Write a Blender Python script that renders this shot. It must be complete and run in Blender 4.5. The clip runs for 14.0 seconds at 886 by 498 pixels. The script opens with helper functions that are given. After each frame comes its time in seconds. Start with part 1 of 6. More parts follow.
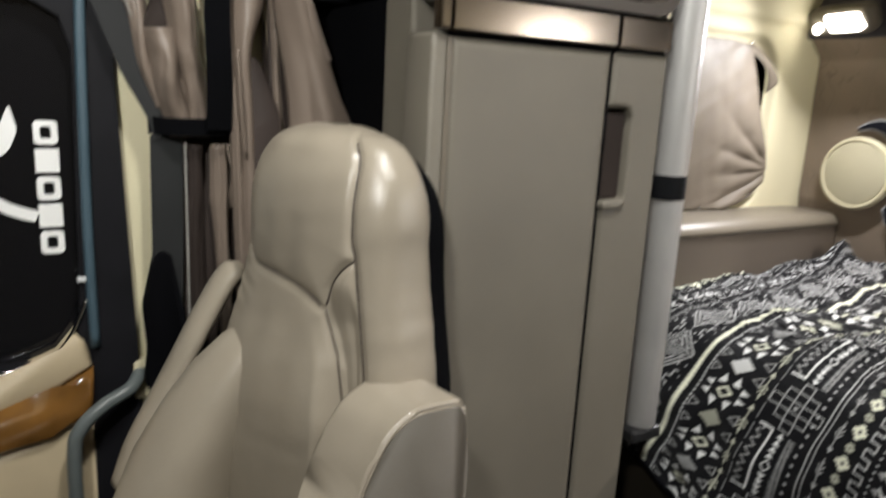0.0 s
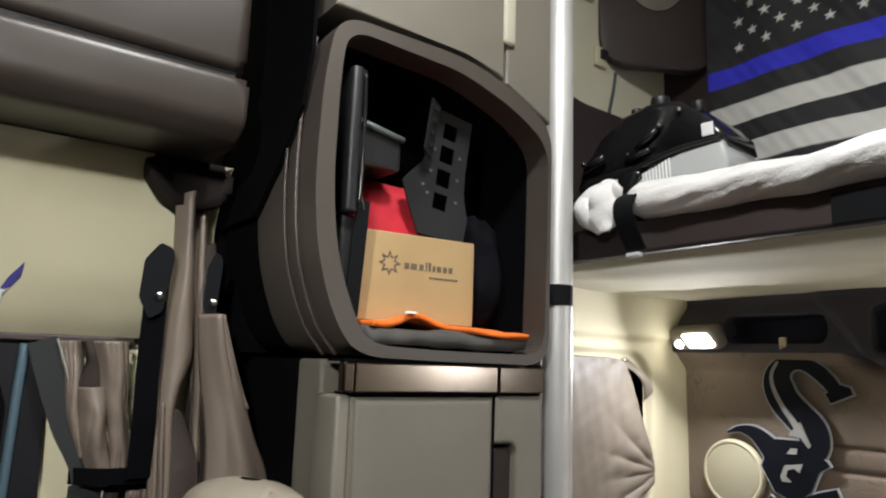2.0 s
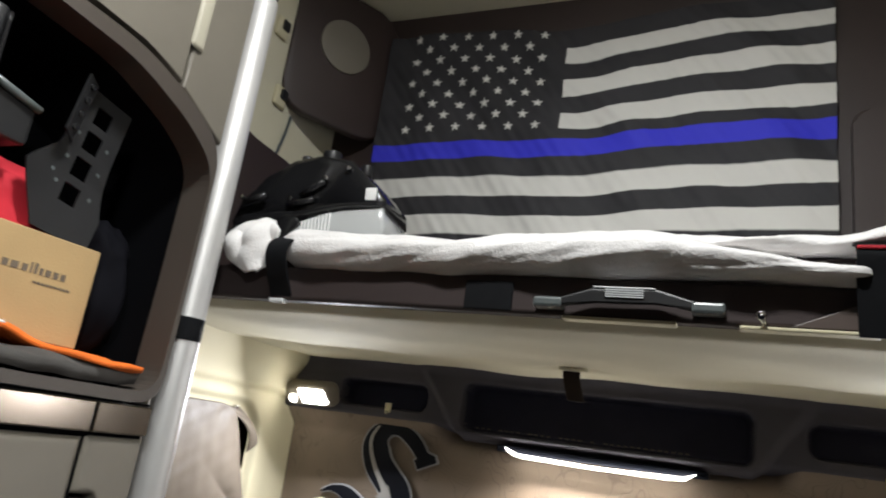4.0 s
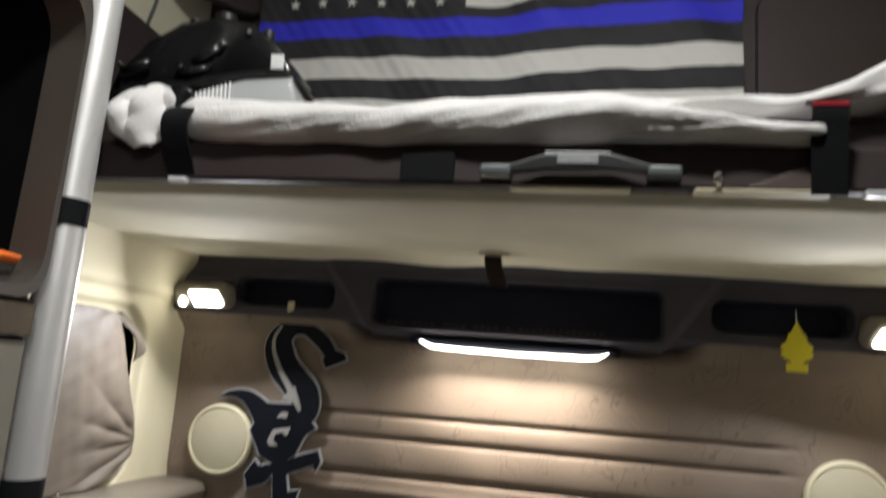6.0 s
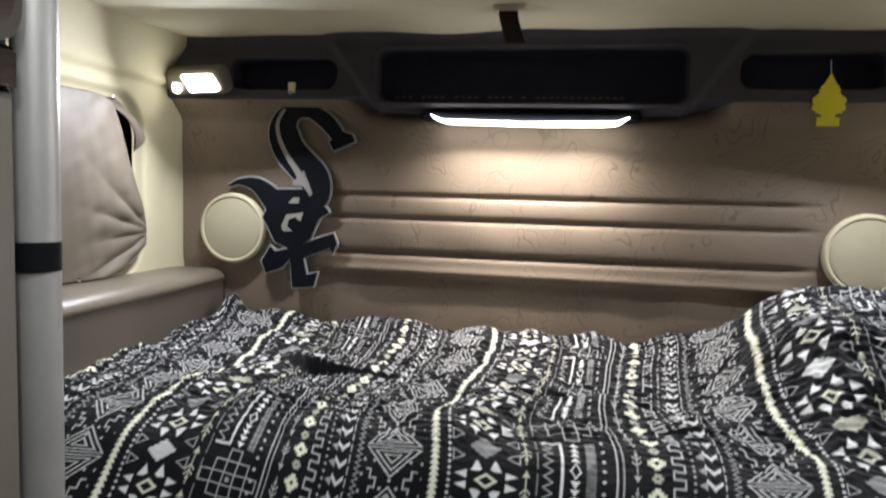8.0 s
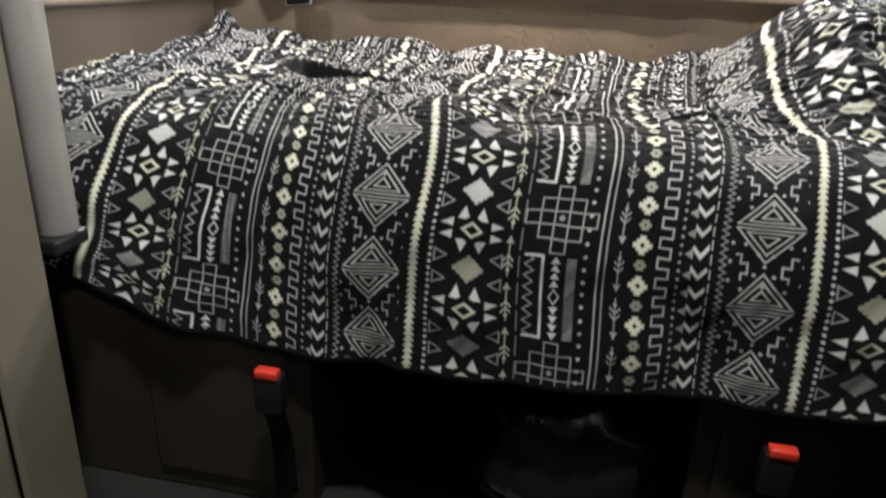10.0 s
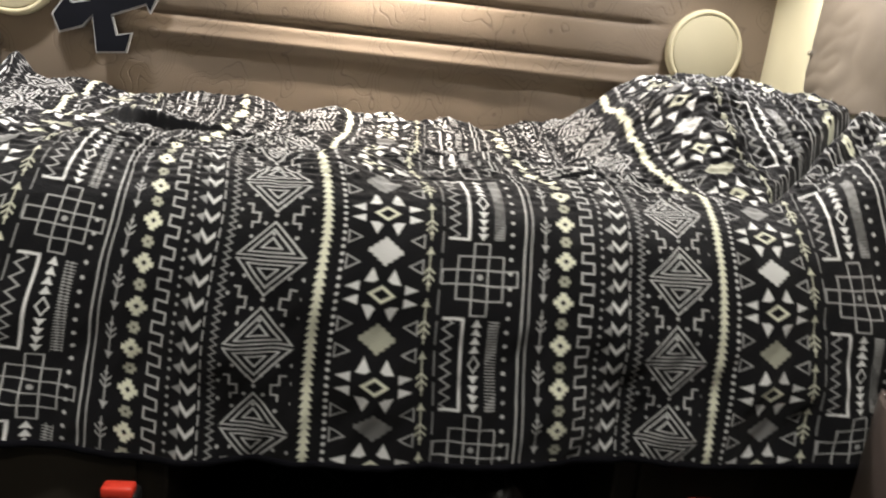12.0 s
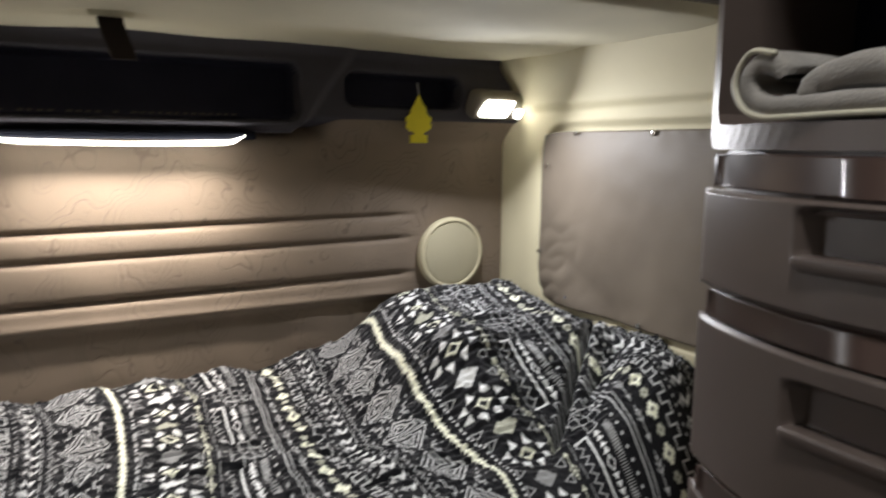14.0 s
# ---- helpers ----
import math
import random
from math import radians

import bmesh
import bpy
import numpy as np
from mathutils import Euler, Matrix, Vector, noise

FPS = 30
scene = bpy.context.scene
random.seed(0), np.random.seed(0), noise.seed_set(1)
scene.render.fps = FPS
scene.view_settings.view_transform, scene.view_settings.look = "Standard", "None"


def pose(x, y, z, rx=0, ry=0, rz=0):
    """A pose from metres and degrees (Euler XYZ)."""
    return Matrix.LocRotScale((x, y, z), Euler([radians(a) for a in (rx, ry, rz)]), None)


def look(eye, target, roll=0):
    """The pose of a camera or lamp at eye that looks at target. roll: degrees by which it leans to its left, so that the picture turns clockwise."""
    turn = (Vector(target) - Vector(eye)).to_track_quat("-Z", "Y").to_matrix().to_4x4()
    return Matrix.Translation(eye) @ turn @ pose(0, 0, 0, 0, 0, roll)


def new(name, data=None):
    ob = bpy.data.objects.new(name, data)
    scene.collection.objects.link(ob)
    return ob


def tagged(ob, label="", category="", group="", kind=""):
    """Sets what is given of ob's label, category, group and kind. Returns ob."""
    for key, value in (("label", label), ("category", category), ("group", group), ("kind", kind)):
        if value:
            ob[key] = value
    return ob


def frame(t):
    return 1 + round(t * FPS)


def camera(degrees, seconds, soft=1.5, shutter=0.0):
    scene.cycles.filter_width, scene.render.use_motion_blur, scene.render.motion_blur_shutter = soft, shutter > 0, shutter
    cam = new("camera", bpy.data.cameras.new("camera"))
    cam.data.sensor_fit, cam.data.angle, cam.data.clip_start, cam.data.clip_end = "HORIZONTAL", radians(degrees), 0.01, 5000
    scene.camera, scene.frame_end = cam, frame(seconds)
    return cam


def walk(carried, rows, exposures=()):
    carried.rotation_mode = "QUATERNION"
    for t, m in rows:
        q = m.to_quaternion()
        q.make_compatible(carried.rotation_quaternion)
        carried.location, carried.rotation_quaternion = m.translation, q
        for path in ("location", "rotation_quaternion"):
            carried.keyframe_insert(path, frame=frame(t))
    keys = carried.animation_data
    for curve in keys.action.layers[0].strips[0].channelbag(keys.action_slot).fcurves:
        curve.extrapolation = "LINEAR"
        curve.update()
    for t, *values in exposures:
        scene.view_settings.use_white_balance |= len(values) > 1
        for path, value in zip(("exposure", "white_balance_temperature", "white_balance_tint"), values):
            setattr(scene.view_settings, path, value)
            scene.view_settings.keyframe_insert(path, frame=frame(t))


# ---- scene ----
PATH = [
    (0, (0.284, -2.139, 1.292), (-1.389, -1.134, 0.856), 3.1),
    (0.5, (0.329, -2.142, 1.338), (-1.308, -1.013, 1.126), 2.3),
    (1, (0.369, -2.161, 1.38), (-1.296, -1.054, 1.333), 0.8),
    (1.5, (0.435, -2.187, 1.418), (-1.207, -1.063, 1.628), 1.9),
    (2, (0.453, -2.204, 1.435), (-1.141, -1.04, 1.762), 1.9),
    (2.5, (0.452, -2.203, 1.433), (-1.046, -0.924, 1.778), 3.4),
    (3, (0.449, -2.205, 1.431), (-0.926, -0.788, 1.751), 4.8),
    (3.5, (0.409, -2.189, 1.435), (-0.571, -0.516, 1.925), 6.9),
    (3.7, (0.394, -2.183, 1.439), (-0.494, -0.473, 1.974), 7.7),
    (5.8, (0.22, -2.104, 1.399), (-0.172, -0.195, 1.849), 4.9),
    (6, (0.211, -2.084, 1.379), (-0.203, -0.157, 1.721), 4.4),
    (6.5, (0.197, -2.055, 1.351), (-0.224, -0.114, 1.582), 3.5),
    (7, (0.184, -2.044, 1.332), (-0.19, -0.088, 1.509), 2.7),
    (7.5, (0.159, -2.022, 1.299), (-0.23, -0.06, 1.319), 2.9),
    (8, (0.157, -2.005, 1.256), (-0.227, -0.049, 1.089), 1.8),
    (8.5, (0.17, -2.021, 1.21), (-0.22, -0.077, 0.946), 1.0),
    (9, (0.176, -2.029, 1.173), (-0.301, -0.146, 0.698), 0.1),
    (9.2, (0.18, -2.023, 1.157), (-0.279, -0.151, 0.62), 0.4),
    (11.3, (0.132, -2.015, 0.968), (0.064, -0.235, 0.058), 5.6),
    (11.5, (0.116, -2.003, 0.989), (0.118, -0.152, 0.23), 5.8),
    (11.7, (0.076, -1.975, 1.0), (0.182, -0.064, 0.421), 5.8),
    (12, (-0.036, -1.923, 0.991), (0.229, -0.001, 0.504), 6.3),
    (12.5, (-0.165, -1.876, 1.138), (0.19, 0.04, 0.688), 9.2),
    (13, (-0.199, -1.869, 1.281), (0.209, 0.045, 0.869), 4.6),
    (13.5, (-0.173, -1.847, 1.36), (0.533, -0.004, 1.034), 1.6),
    (14, (-0.143, -1.827, 1.443), (0.813, -0.095, 1.149), 0.3),
]
cam = camera(64.5, 14.0, soft=1.9, shutter=0.5)
walk(cam, [(t, look(eye, target, roll)) for t, eye, target, roll in PATH], exposures=[(0.0, 0.62, 6450, 10), (0.5, 0.58, 6450, 10), (1.0, 0.44, 6400, 10), (1.5, 0.43, 6350, 10), (2.5, 0.46, 6200, 10), (3.7, 0.44, 6200, 10), (6.0, 0.24, 6300, 10), (7.0, 0.28, 6150, 10), (7.8, 0.24, 6100, 10), (8.5, 0.22, 6100, 10), (9.0, 0.33, 6100, 10), (9.2, 0.4, 6150, 10), (11.3, 1.22, 6900, 10), (11.7, 1.15, 6900, 10), (12.0, 0.9, 6850, 10), (12.5, 0.55, 6600, 10), (13.1, 0.32, 6450, 10), (13.5, 0.16, 6350, 10), (14.0, 0.02, 6300, 10)])

# ---- light ----
world = bpy.data.worlds.new("night")
scene.world = world
world.use_nodes = True
world.node_tree.nodes["Background"].inputs[0].default_value = (0.02, 0.025, 0.04, 1)
world.node_tree.nodes["Background"].inputs[1].default_value = 0.15


def area(name, m, sx, sy, watts, colour, spread=180):
    d = bpy.data.lights.new(name, "AREA")
    d.shape, d.size, d.size_y, d.energy, d.color, d.spread = "RECTANGLE", sx, sy, watts, colour, radians(spread)
    ob = new(name, d)
    ob.matrix_world = m
    return tagged(ob, kind="structure")


WARM, COOL = (1.0, 0.90, 0.80), (1.0, 0.985, 1.0)
NEUTRAL = (0.985, 0.975, 0.92)
area("led_strip_light", look((0, -0.095, 1.428), (0, -0.168, 1.0)), 0.44, 0.02, 5.6, WARM, 144)
area("reading_light_glow", look((-0.82, -0.205, 1.500), (-0.74, -0.865, 0.80)), 0.10, 0.06, 6.2, COOL, 180)
area("reading_light_glow", look((0.84, -0.205, 1.500), (0.76, -0.865, 0.80)), 0.10, 0.06, 6.0, COOL, 180)
area("dome_light_glow", look((0.16, -1.70, 2.99), (0.14, -1.30, 0.0)), 0.25, 0.12, 27.5, NEUTRAL)
area("cab_light_glow", look((0.52, -2.66, 2.16), (-0.95, -1.95, 1.40)), 0.16, 0.08, 4.7, NEUTRAL, 80)

# ---- materials ----


def mat(name, col, rough=0.6, var=0.15, scale=6.0, bump=0.1, bscale=300.0, metal=0.0, sheen=0.0, rvar=0.1, coat=0.0, tint=(1, 1, 1), spec=0.5):
    m = bpy.data.materials.new(name)
    m.use_nodes = True
    n, ln = m.node_tree.nodes, m.node_tree.links
    b = n["Principled BSDF"]
    tc = n.new("ShaderNodeTexCoord")
    big, fine = n.new("ShaderNodeTexNoise"), n.new("ShaderNodeTexNoise")
    big.inputs["Scale"].default_value, big.inputs["Detail"].default_value = scale, 5
    fine.inputs["Scale"].default_value, fine.inputs["Detail"].default_value = bscale, 3
    for t in (big, fine):
        ln.new(tc.outputs["Object"], t.inputs["Vector"])
    mix = n.new("ShaderNodeMix")
    mix.data_type = "RGBA"
    lo = [c * (1 - var) * t for c, t in zip(col, tint)]
    hi = [min(1, c * (1 + var)) for c in col]
    mix.inputs["A"].default_value, mix.inputs["B"].default_value = (*lo, 1), (*hi, 1)
    ramp = n.new("ShaderNodeMapRange")
    ramp.inputs["From Min"].default_value, ramp.inputs["From Max"].default_value = 0.3, 0.7
    ln.new(big.outputs["Fac"], ramp.inputs["Value"])
    ln.new(ramp.outputs["Result"], mix.inputs["Factor"])
    ln.new(mix.outputs["Result"], b.inputs["Base Color"])
    rr = n.new("ShaderNodeMapRange")
    rr.inputs["To Min"].default_value, rr.inputs["To Max"].default_value = max(0.02, rough - rvar), min(1, rough + rvar)
    ln.new(big.outputs["Fac"], rr.inputs["Value"])
    ln.new(rr.outputs["Result"], b.inputs["Roughness"])
    b.inputs["Metallic"].default_value = metal
    b.inputs["Sheen Weight"].default_value = sheen
    b.inputs["Coat Weight"].default_value = coat
    b.inputs["Specular IOR Level"].default_value = spec
    if bump:
        bp = n.new("ShaderNodeBump")
        bp.inputs["Strength"].default_value, bp.inputs["Distance"].default_value = bump, 0.002
        ln.new(fine.outputs["Fac"], bp.inputs["Height"])
        ln.new(bp.outputs["Normal"], b.inputs["Normal"])
    return m


def glow(name, col, strength):
    m = bpy.data.materials.new(name)
    m.use_nodes = True
    b = m.node_tree.nodes["Principled BSDF"]
    b.inputs["Emission Color"].default_value, b.inputs["Emission Strength"].default_value = (*col, 1), strength
    return m


def printed(name, dark, pale, tint, rough=0.85, sheen=0.3, bump=0.3, bscale=500.0):
    """Cloth whose print is held in the mesh: red for the pale ink, green for the tinted ink."""
    m = mat(name, dark, rough, bump=bump, bscale=bscale, sheen=sheen, spec=0.15)
    n, ln = m.node_tree.nodes, m.node_tree.links
    b = n["Principled BSDF"]
    base = b.inputs["Base Color"].links[0].from_socket
    at = n.new("ShaderNodeAttribute")
    at.attribute_name = "print"
    sep = n.new("ShaderNodeSeparateColor")
    ln.new(at.outputs["Color"], sep.inputs["Color"])
    for chan, col in (("Red", pale), ("Green", tint)):
        mx = n.new("ShaderNodeMix")
        mx.data_type = "RGBA"
        mx.inputs["B"].default_value = (*col, 1)
        ln.new(sep.outputs[chan], mx.inputs["Factor"])
        ln.new(base, mx.inputs["A"])
        base = mx.outputs["Result"]
    ln.new(base, b.inputs["Base Color"])
    return m


CREAM = mat("cream_vinyl", (0.60, 0.55, 0.38), 0.62, 0.06, 4, 0.15, 500, spec=0.25)
HEADLINER = mat("headliner_fabric", (0.60, 0.565, 0.43), 0.9, 0.08, 3, 0.3, 700)
TAUPE = mat("taupe_plastic", (0.152, 0.130, 0.100), 0.42, 0.07, 5, 0.12, 900)
NICHE = mat("moulded_frame_plastic", (0.070, 0.058, 0.049), 0.44, 0.08, 5, 0.2, 800)
LEDGESHADE = mat("shaded_ledge_plastic", (0.108, 0.088, 0.070), 0.45, 0.08, 5, 0.15, 800)
TAUPE_L = mat("light_taupe_plastic", (0.174, 0.157, 0.128), 0.38, 0.08, 5, 0.45, 520)
BROWN = mat("brown_plastic", (0.086, 0.065, 0.057), 0.38, 0.08, 5, 0.15, 900)
OVERHEAD = mat("overhead_taupe_plastic", (0.039, 0.030, 0.025), 0.36, 0.07, 5, 0.12, 900)
PALETOWEL = mat("pale_blue_towelling", (0.55, 0.62, 0.72), 0.95, 0.08, 12, 0.8, 300)
HEMGREY = mat("dark_grey_binding", (0.0145, 0.0153, 0.0160), 0.7, 0.15, 12, 0.4, 600, spec=0.3)
DARKBROWN = mat("dark_brown_plastic", (0.034, 0.022, 0.021), 0.5, 0.1, 5, 0.15, 900)
RAILBROWN = mat("brown_rail_plastic", (0.043, 0.032, 0.031), 0.6, 0.1, 5, 0.3, 700, spec=0.25)
GLOSSBROWN = mat("gloss_brown_trim", (0.05, 0.03, 0.025), 0.32, 0.08, 4, 0.0, 900, coat=0.2, rvar=0.05)
BRONZE = mat("brushed_bronze", (0.16, 0.134, 0.106), 0.19, 0.06, 3, 0.05, 400, metal=1.0, rvar=0.04)
# black cloth parts; also stands in for shade in gaps, niche and cabinet rear
VOID = mat("black_parts_and_shade", (0.0025, 0.0026, 0.0034), 0.95, 0.2, 6, 0.2, 500, spec=0.05)
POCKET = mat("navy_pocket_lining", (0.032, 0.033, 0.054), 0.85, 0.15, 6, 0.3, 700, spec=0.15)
NAVY = mat("dark_pocket_fabric", (0.0085, 0.0100, 0.0170), 0.85, 0.15, 6, 0.3, 700, spec=0.12)
HEADERTRIM = mat("dark_taupe_trim_plastic", (0.064, 0.061, 0.074), 0.7, 0.12, 6, 0.25, 700, spec=0.2)
BLACK = mat("black_plastic", (0.012, 0.012, 0.013), 0.42, 0.2, 8, 0.15, 700)
BLACKGLOSS = mat("gloss_black_plastic", (0.010, 0.010, 0.011), 0.16, 0.2, 8, 0.0, 700, rvar=0.05)
WEBBING = mat("black_webbing", (0.0045, 0.005, 0.0065), 0.7, 0.2, 20, 0.6, 900, spec=0.15)
ALU = mat("anodised_aluminium", (0.62, 0.61, 0.60), 0.45, 0.06, 8, 0.1, 700, metal=0.45, rvar=0.05)
CHROME = mat("chrome", (0.75, 0.75, 0.75), 0.1, 0.03, 8, 0.0, 500, metal=1.0, rvar=0.03)
LEATHER = mat("taupe_leather", (0.315, 0.275, 0.218), 0.24, 0.08, 7, 0.35, 420, rvar=0.06, coat=0.35)
LEATHER.node_tree.nodes["Principled BSDF"].inputs["Coat Roughness"].default_value = 0.32
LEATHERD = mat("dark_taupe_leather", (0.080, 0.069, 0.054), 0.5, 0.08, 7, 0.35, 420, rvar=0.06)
LEATHERS = mat("leather_seam", (0.045, 0.034, 0.026), 0.6, 0.1, 20, 0.3, 600)
CURTAIN = mat("taupe_curtain_vinyl", (0.172, 0.136, 0.110), 0.34, 0.12, 5, 0.25, 350, spec=0.5)
SHADE = mat("window_cover_vinyl", (0.148, 0.122, 0.094), 0.52, 0.10, 6, 0.25, 250, spec=0.35)
SPEAKER = mat("speaker_cloth", (0.50, 0.46, 0.32), 0.85, 0.05, 6, 0.6, 1100)
FLEECE = mat("white_fleece", (0.74, 0.72, 0.71), 0.95, 0.07, 14, 0.7, 190, sheen=0.6)
SILVER = mat("silver_paint", (0.55, 0.56, 0.57), 0.4, 0.05, 10, 0.05, 500)
SIGNEDGE = mat("grey_edge_paint", (0.36, 0.37, 0.38), 0.5, 0.05, 10, 0.05, 500)
SIGNBLACK = mat("black_enamel", (0.005, 0.006, 0.010), 0.5, 0.2, 10, 0.05, 500, spec=0.15)
YELLOW = mat("yellow_card", (0.80, 0.70, 0.03), 0.7, 0.06, 20, 0.1, 500)
CARD = mat("cardboard", (0.41, 0.28, 0.13), 0.8, 0.07, 9, 0.3, 250)
INK = mat("grey_print", (0.13, 0.10, 0.07), 0.8, 0.1, 20, 0.1, 500)
ORANGE = mat("orange_vest_cloth", (0.85, 0.17, 0.015), 0.8, 0.06, 12, 0.5, 500)
GREYCLOTH = mat("grey_cloth", (0.075, 0.07, 0.065), 0.95, 0.2, 15, 0.8, 400)
REDCLOTH = mat("red_cloth", (0.45, 0.012, 0.025), 0.85, 0.15, 14, 0.5, 400)
BAG = mat("black_nylon", (0.005, 0.005, 0.007), 0.8, 0.3, 9, 0.3, 400, spec=0.05)
DOORBLACK = mat("black_door_trim", (0.006, 0.006, 0.008), 0.6, 0.2, 9, 0.2, 500, spec=0.2)
TRACKBROWN = mat("dark_brown_track", (0.013, 0.009, 0.008), 0.8, 0.15, 8, 0.2, 500, spec=0.2)
# dark brown cloth; also colours the shade between curtain folds and in the recess
CLOTH_SHADE = mat("brown_cloth_and_shade", (0.030, 0.022, 0.019), 0.7, 0.2, 8, 0.3, 400, spec=0.2)
WOODTRIM = mat("gloss_amber_wood", (0.17, 0.080, 0.020), 0.12, 0.35, 14, 0.0, 300, coat=0.6, rvar=0.03)
DOORPANEL = mat("tan_door_vinyl", (0.44, 0.36, 0.24), 0.5, 0.07, 6, 0.3, 400)
RUBBER = mat("black_rubber", (0.012, 0.012, 0.013), 0.7, 0.15, 10, 0.2, 600)
SEAL = mat("blue_grey_seal", (0.05, 0.085, 0.11), 0.5, 0.1, 10, 0.2, 600)
GREYTUBE = mat("grey_painted_steel", (0.10, 0.115, 0.115), 0.35, 0.1, 10, 0.05, 500)
DECAL = mat("white_decal", (0.80, 0.80, 0.79), 0.5, 0.03, 20, 0.05, 500)
BLUEPAINT = mat("blue_enamel", (0.03, 0.03, 0.20), 0.35, 0.1, 20, 0.05, 500)
REDPLASTIC = mat("red_plastic", (0.85, 0.06, 0.035), 0.4, 0.05, 20, 0.05, 500)
FLOOR = mat("dark_floor_vinyl", (0.020, 0.020, 0.019), 0.55, 0.3, 7, 0.6, 260)
BASEDARK = mat("dark_base_panel", (0.032, 0.026, 0.019), 0.5, 0.15, 5, 0.2, 700)
PALEEDGE = mat("pale_edging", (0.28, 0.27, 0.25), 0.6, 0.15, 12, 0.2, 500)
GREYWOOL = mat("grey_plush", (0.20, 0.182, 0.165), 0.95, 0.15, 18, 1.0, 260, sheen=0.4)
CLEAR = mat("headlight_lens", (0.45, 0.46, 0.46), 0.12, 0.05, 8, 0.0, 300, coat=0.5)
POLYBAG = mat("black_polythene", (0.012, 0.014, 0.016), 0.22, 0.3, 12, 0.5, 40, rvar=0.08)
LAMPTAUPE = mat("lamp_taupe_housing", (0.20, 0.178, 0.145), 0.5, 0.05, 8, 0.1, 600)
LAMPCREAM = mat("lamp_housing", (0.45, 0.42, 0.33), 0.5, 0.05, 8, 0.1, 600)
LEDGLOW = glow("led_diffuser", (1.0, 0.93, 0.82), 9.0)
LAMPGLOW = glow("lamp_lens", (1.0, 0.96, 0.85), 14.0)
DOMEGLOW = glow("dome_lens", (1.0, 0.96, 0.88), 6.0)
GLASS = bpy.data.materials.new("window_glass")
GLASS.use_nodes = True
_g = GLASS.node_tree.nodes["Principled BSDF"]
_g.inputs["Base Color"].default_value = (0.006, 0.006, 0.007, 1)
_g.inputs["Roughness"].default_value = 0.06
QUILT = printed("black_printed_plush", (0.0058, 0.0058, 0.0076), (0.80, 0.81, 0.82), (0.80, 0.81, 0.67), 0.9, 0.10, 0.5, 420)
FLAGCLOTH = printed("printed_flag_polyester", (0.038, 0.037, 0.041), (0.68, 0.67, 0.64), (0.05, 0.05, 0.62), 0.6, 0.0, 0.15, 900)


def contour_fabric():
    """Taupe fabric with thin wandering contour lines."""
    m = mat("contour_upholstery", (0.205, 0.158, 0.115), 0.75, 0.10, 5, 0.35, 600, sheen=0.1)
    n, ln = m.node_tree.nodes, m.node_tree.links
    b = n["Principled BSDF"]
    base = b.inputs["Base Color"].links[0].from_socket
    tc, noi = n.new("ShaderNodeTexCoord"), n.new("ShaderNodeTexNoise")
    noi.inputs["Scale"].default_value, noi.inputs["Detail"].default_value = 2.4, 3.2
    grow = n.new("ShaderNodeMapping")
    grow.inputs["Scale"].default_value = (1.2, 1.0, 0.95)
    grow.inputs["Rotation"].default_value = (0, 0.35, 0)
    ln.new(tc.outputs["Object"], grow.inputs["Vector"])
    ln.new(grow.outputs["Vector"], noi.inputs["Vector"])
    def fold(times):
        prev = noi.outputs["Fac"]
        for op, v in (("MULTIPLY", times), ("FRACT", 0.0), ("SUBTRACT", 0.5), ("ABSOLUTE", 0.0)):
            k = n.new("ShaderNodeMath")
            k.operation = op
            ln.new(prev, k.inputs[0])
            k.inputs[1].default_value = v
            prev = k.outputs[0]
        return prev

    # fine lines that run side by side in bunches
    prev, bunch = fold(54.0), fold(7.0)
    line, where, both = n.new("ShaderNodeMapRange"), n.new("ShaderNodeMapRange"), n.new("ShaderNodeMath")
    line.inputs["From Min"].default_value, line.inputs["From Max"].default_value = 0.40, 0.48
    where.inputs["From Min"].default_value, where.inputs["From Max"].default_value = 0.17, 0.27
    both.operation = "MULTIPLY"
    ln.new(prev, line.inputs["Value"])
    ln.new(bunch, where.inputs["Value"])
    ln.new(line.outputs["Result"], both.inputs[0])
    ln.new(where.outputs["Result"], both.inputs[1])
    mx = n.new("ShaderNodeMix")
    mx.data_type = "RGBA"
    mx.inputs["B"].default_value = (0.140, 0.106, 0.076, 1)
    ln.new(both.outputs[0], mx.inputs["Factor"])
    ln.new(base, mx.inputs["A"])
    ln.new(mx.outputs["Result"], b.inputs["Base Color"])
    press = n.new("ShaderNodeBump")
    press.inputs["Strength"].default_value, press.inputs["Distance"].default_value = 0.30, 0.003
    press.invert = True
    ln.new(both.outputs[0], press.inputs["Height"])
    ln.new(b.inputs["Normal"].links[0].from_socket, press.inputs["Normal"])
    ln.new(press.outputs["Normal"], b.inputs["Normal"])
    return m


CONTOUR = contour_fabric()

# ---- mesh helpers ----


def thing(name, label, category, loc=(0, 0, 0), group="", kind=""):
    ob = new(name)
    ob.location = loc
    ob.empty_display_size = 0.05
    return tagged(ob, label, category, group, kind)


def link_mesh(name, me, material, parent=None, label="", smooth=True):
    me.materials.append(material)
    if smooth:
        me.polygons.foreach_set("use_smooth", [True] * len(me.polygons))
    ob = new(name, me)
    if parent:
        ob.parent = parent
        ob.matrix_parent_inverse = Matrix() if parent.parent else Matrix.Translation(-parent.location)
    if label:
        ob["label"] = label
    return ob


def part(name, bm, material, parent=None, label="", smooth=False):
    me = bpy.data.meshes.new(name)
    bmesh.ops.recalc_face_normals(bm, faces=bm.faces)
    bm.to_mesh(me)
    bm.free()
    return link_mesh(name, me, material, parent, label, smooth)


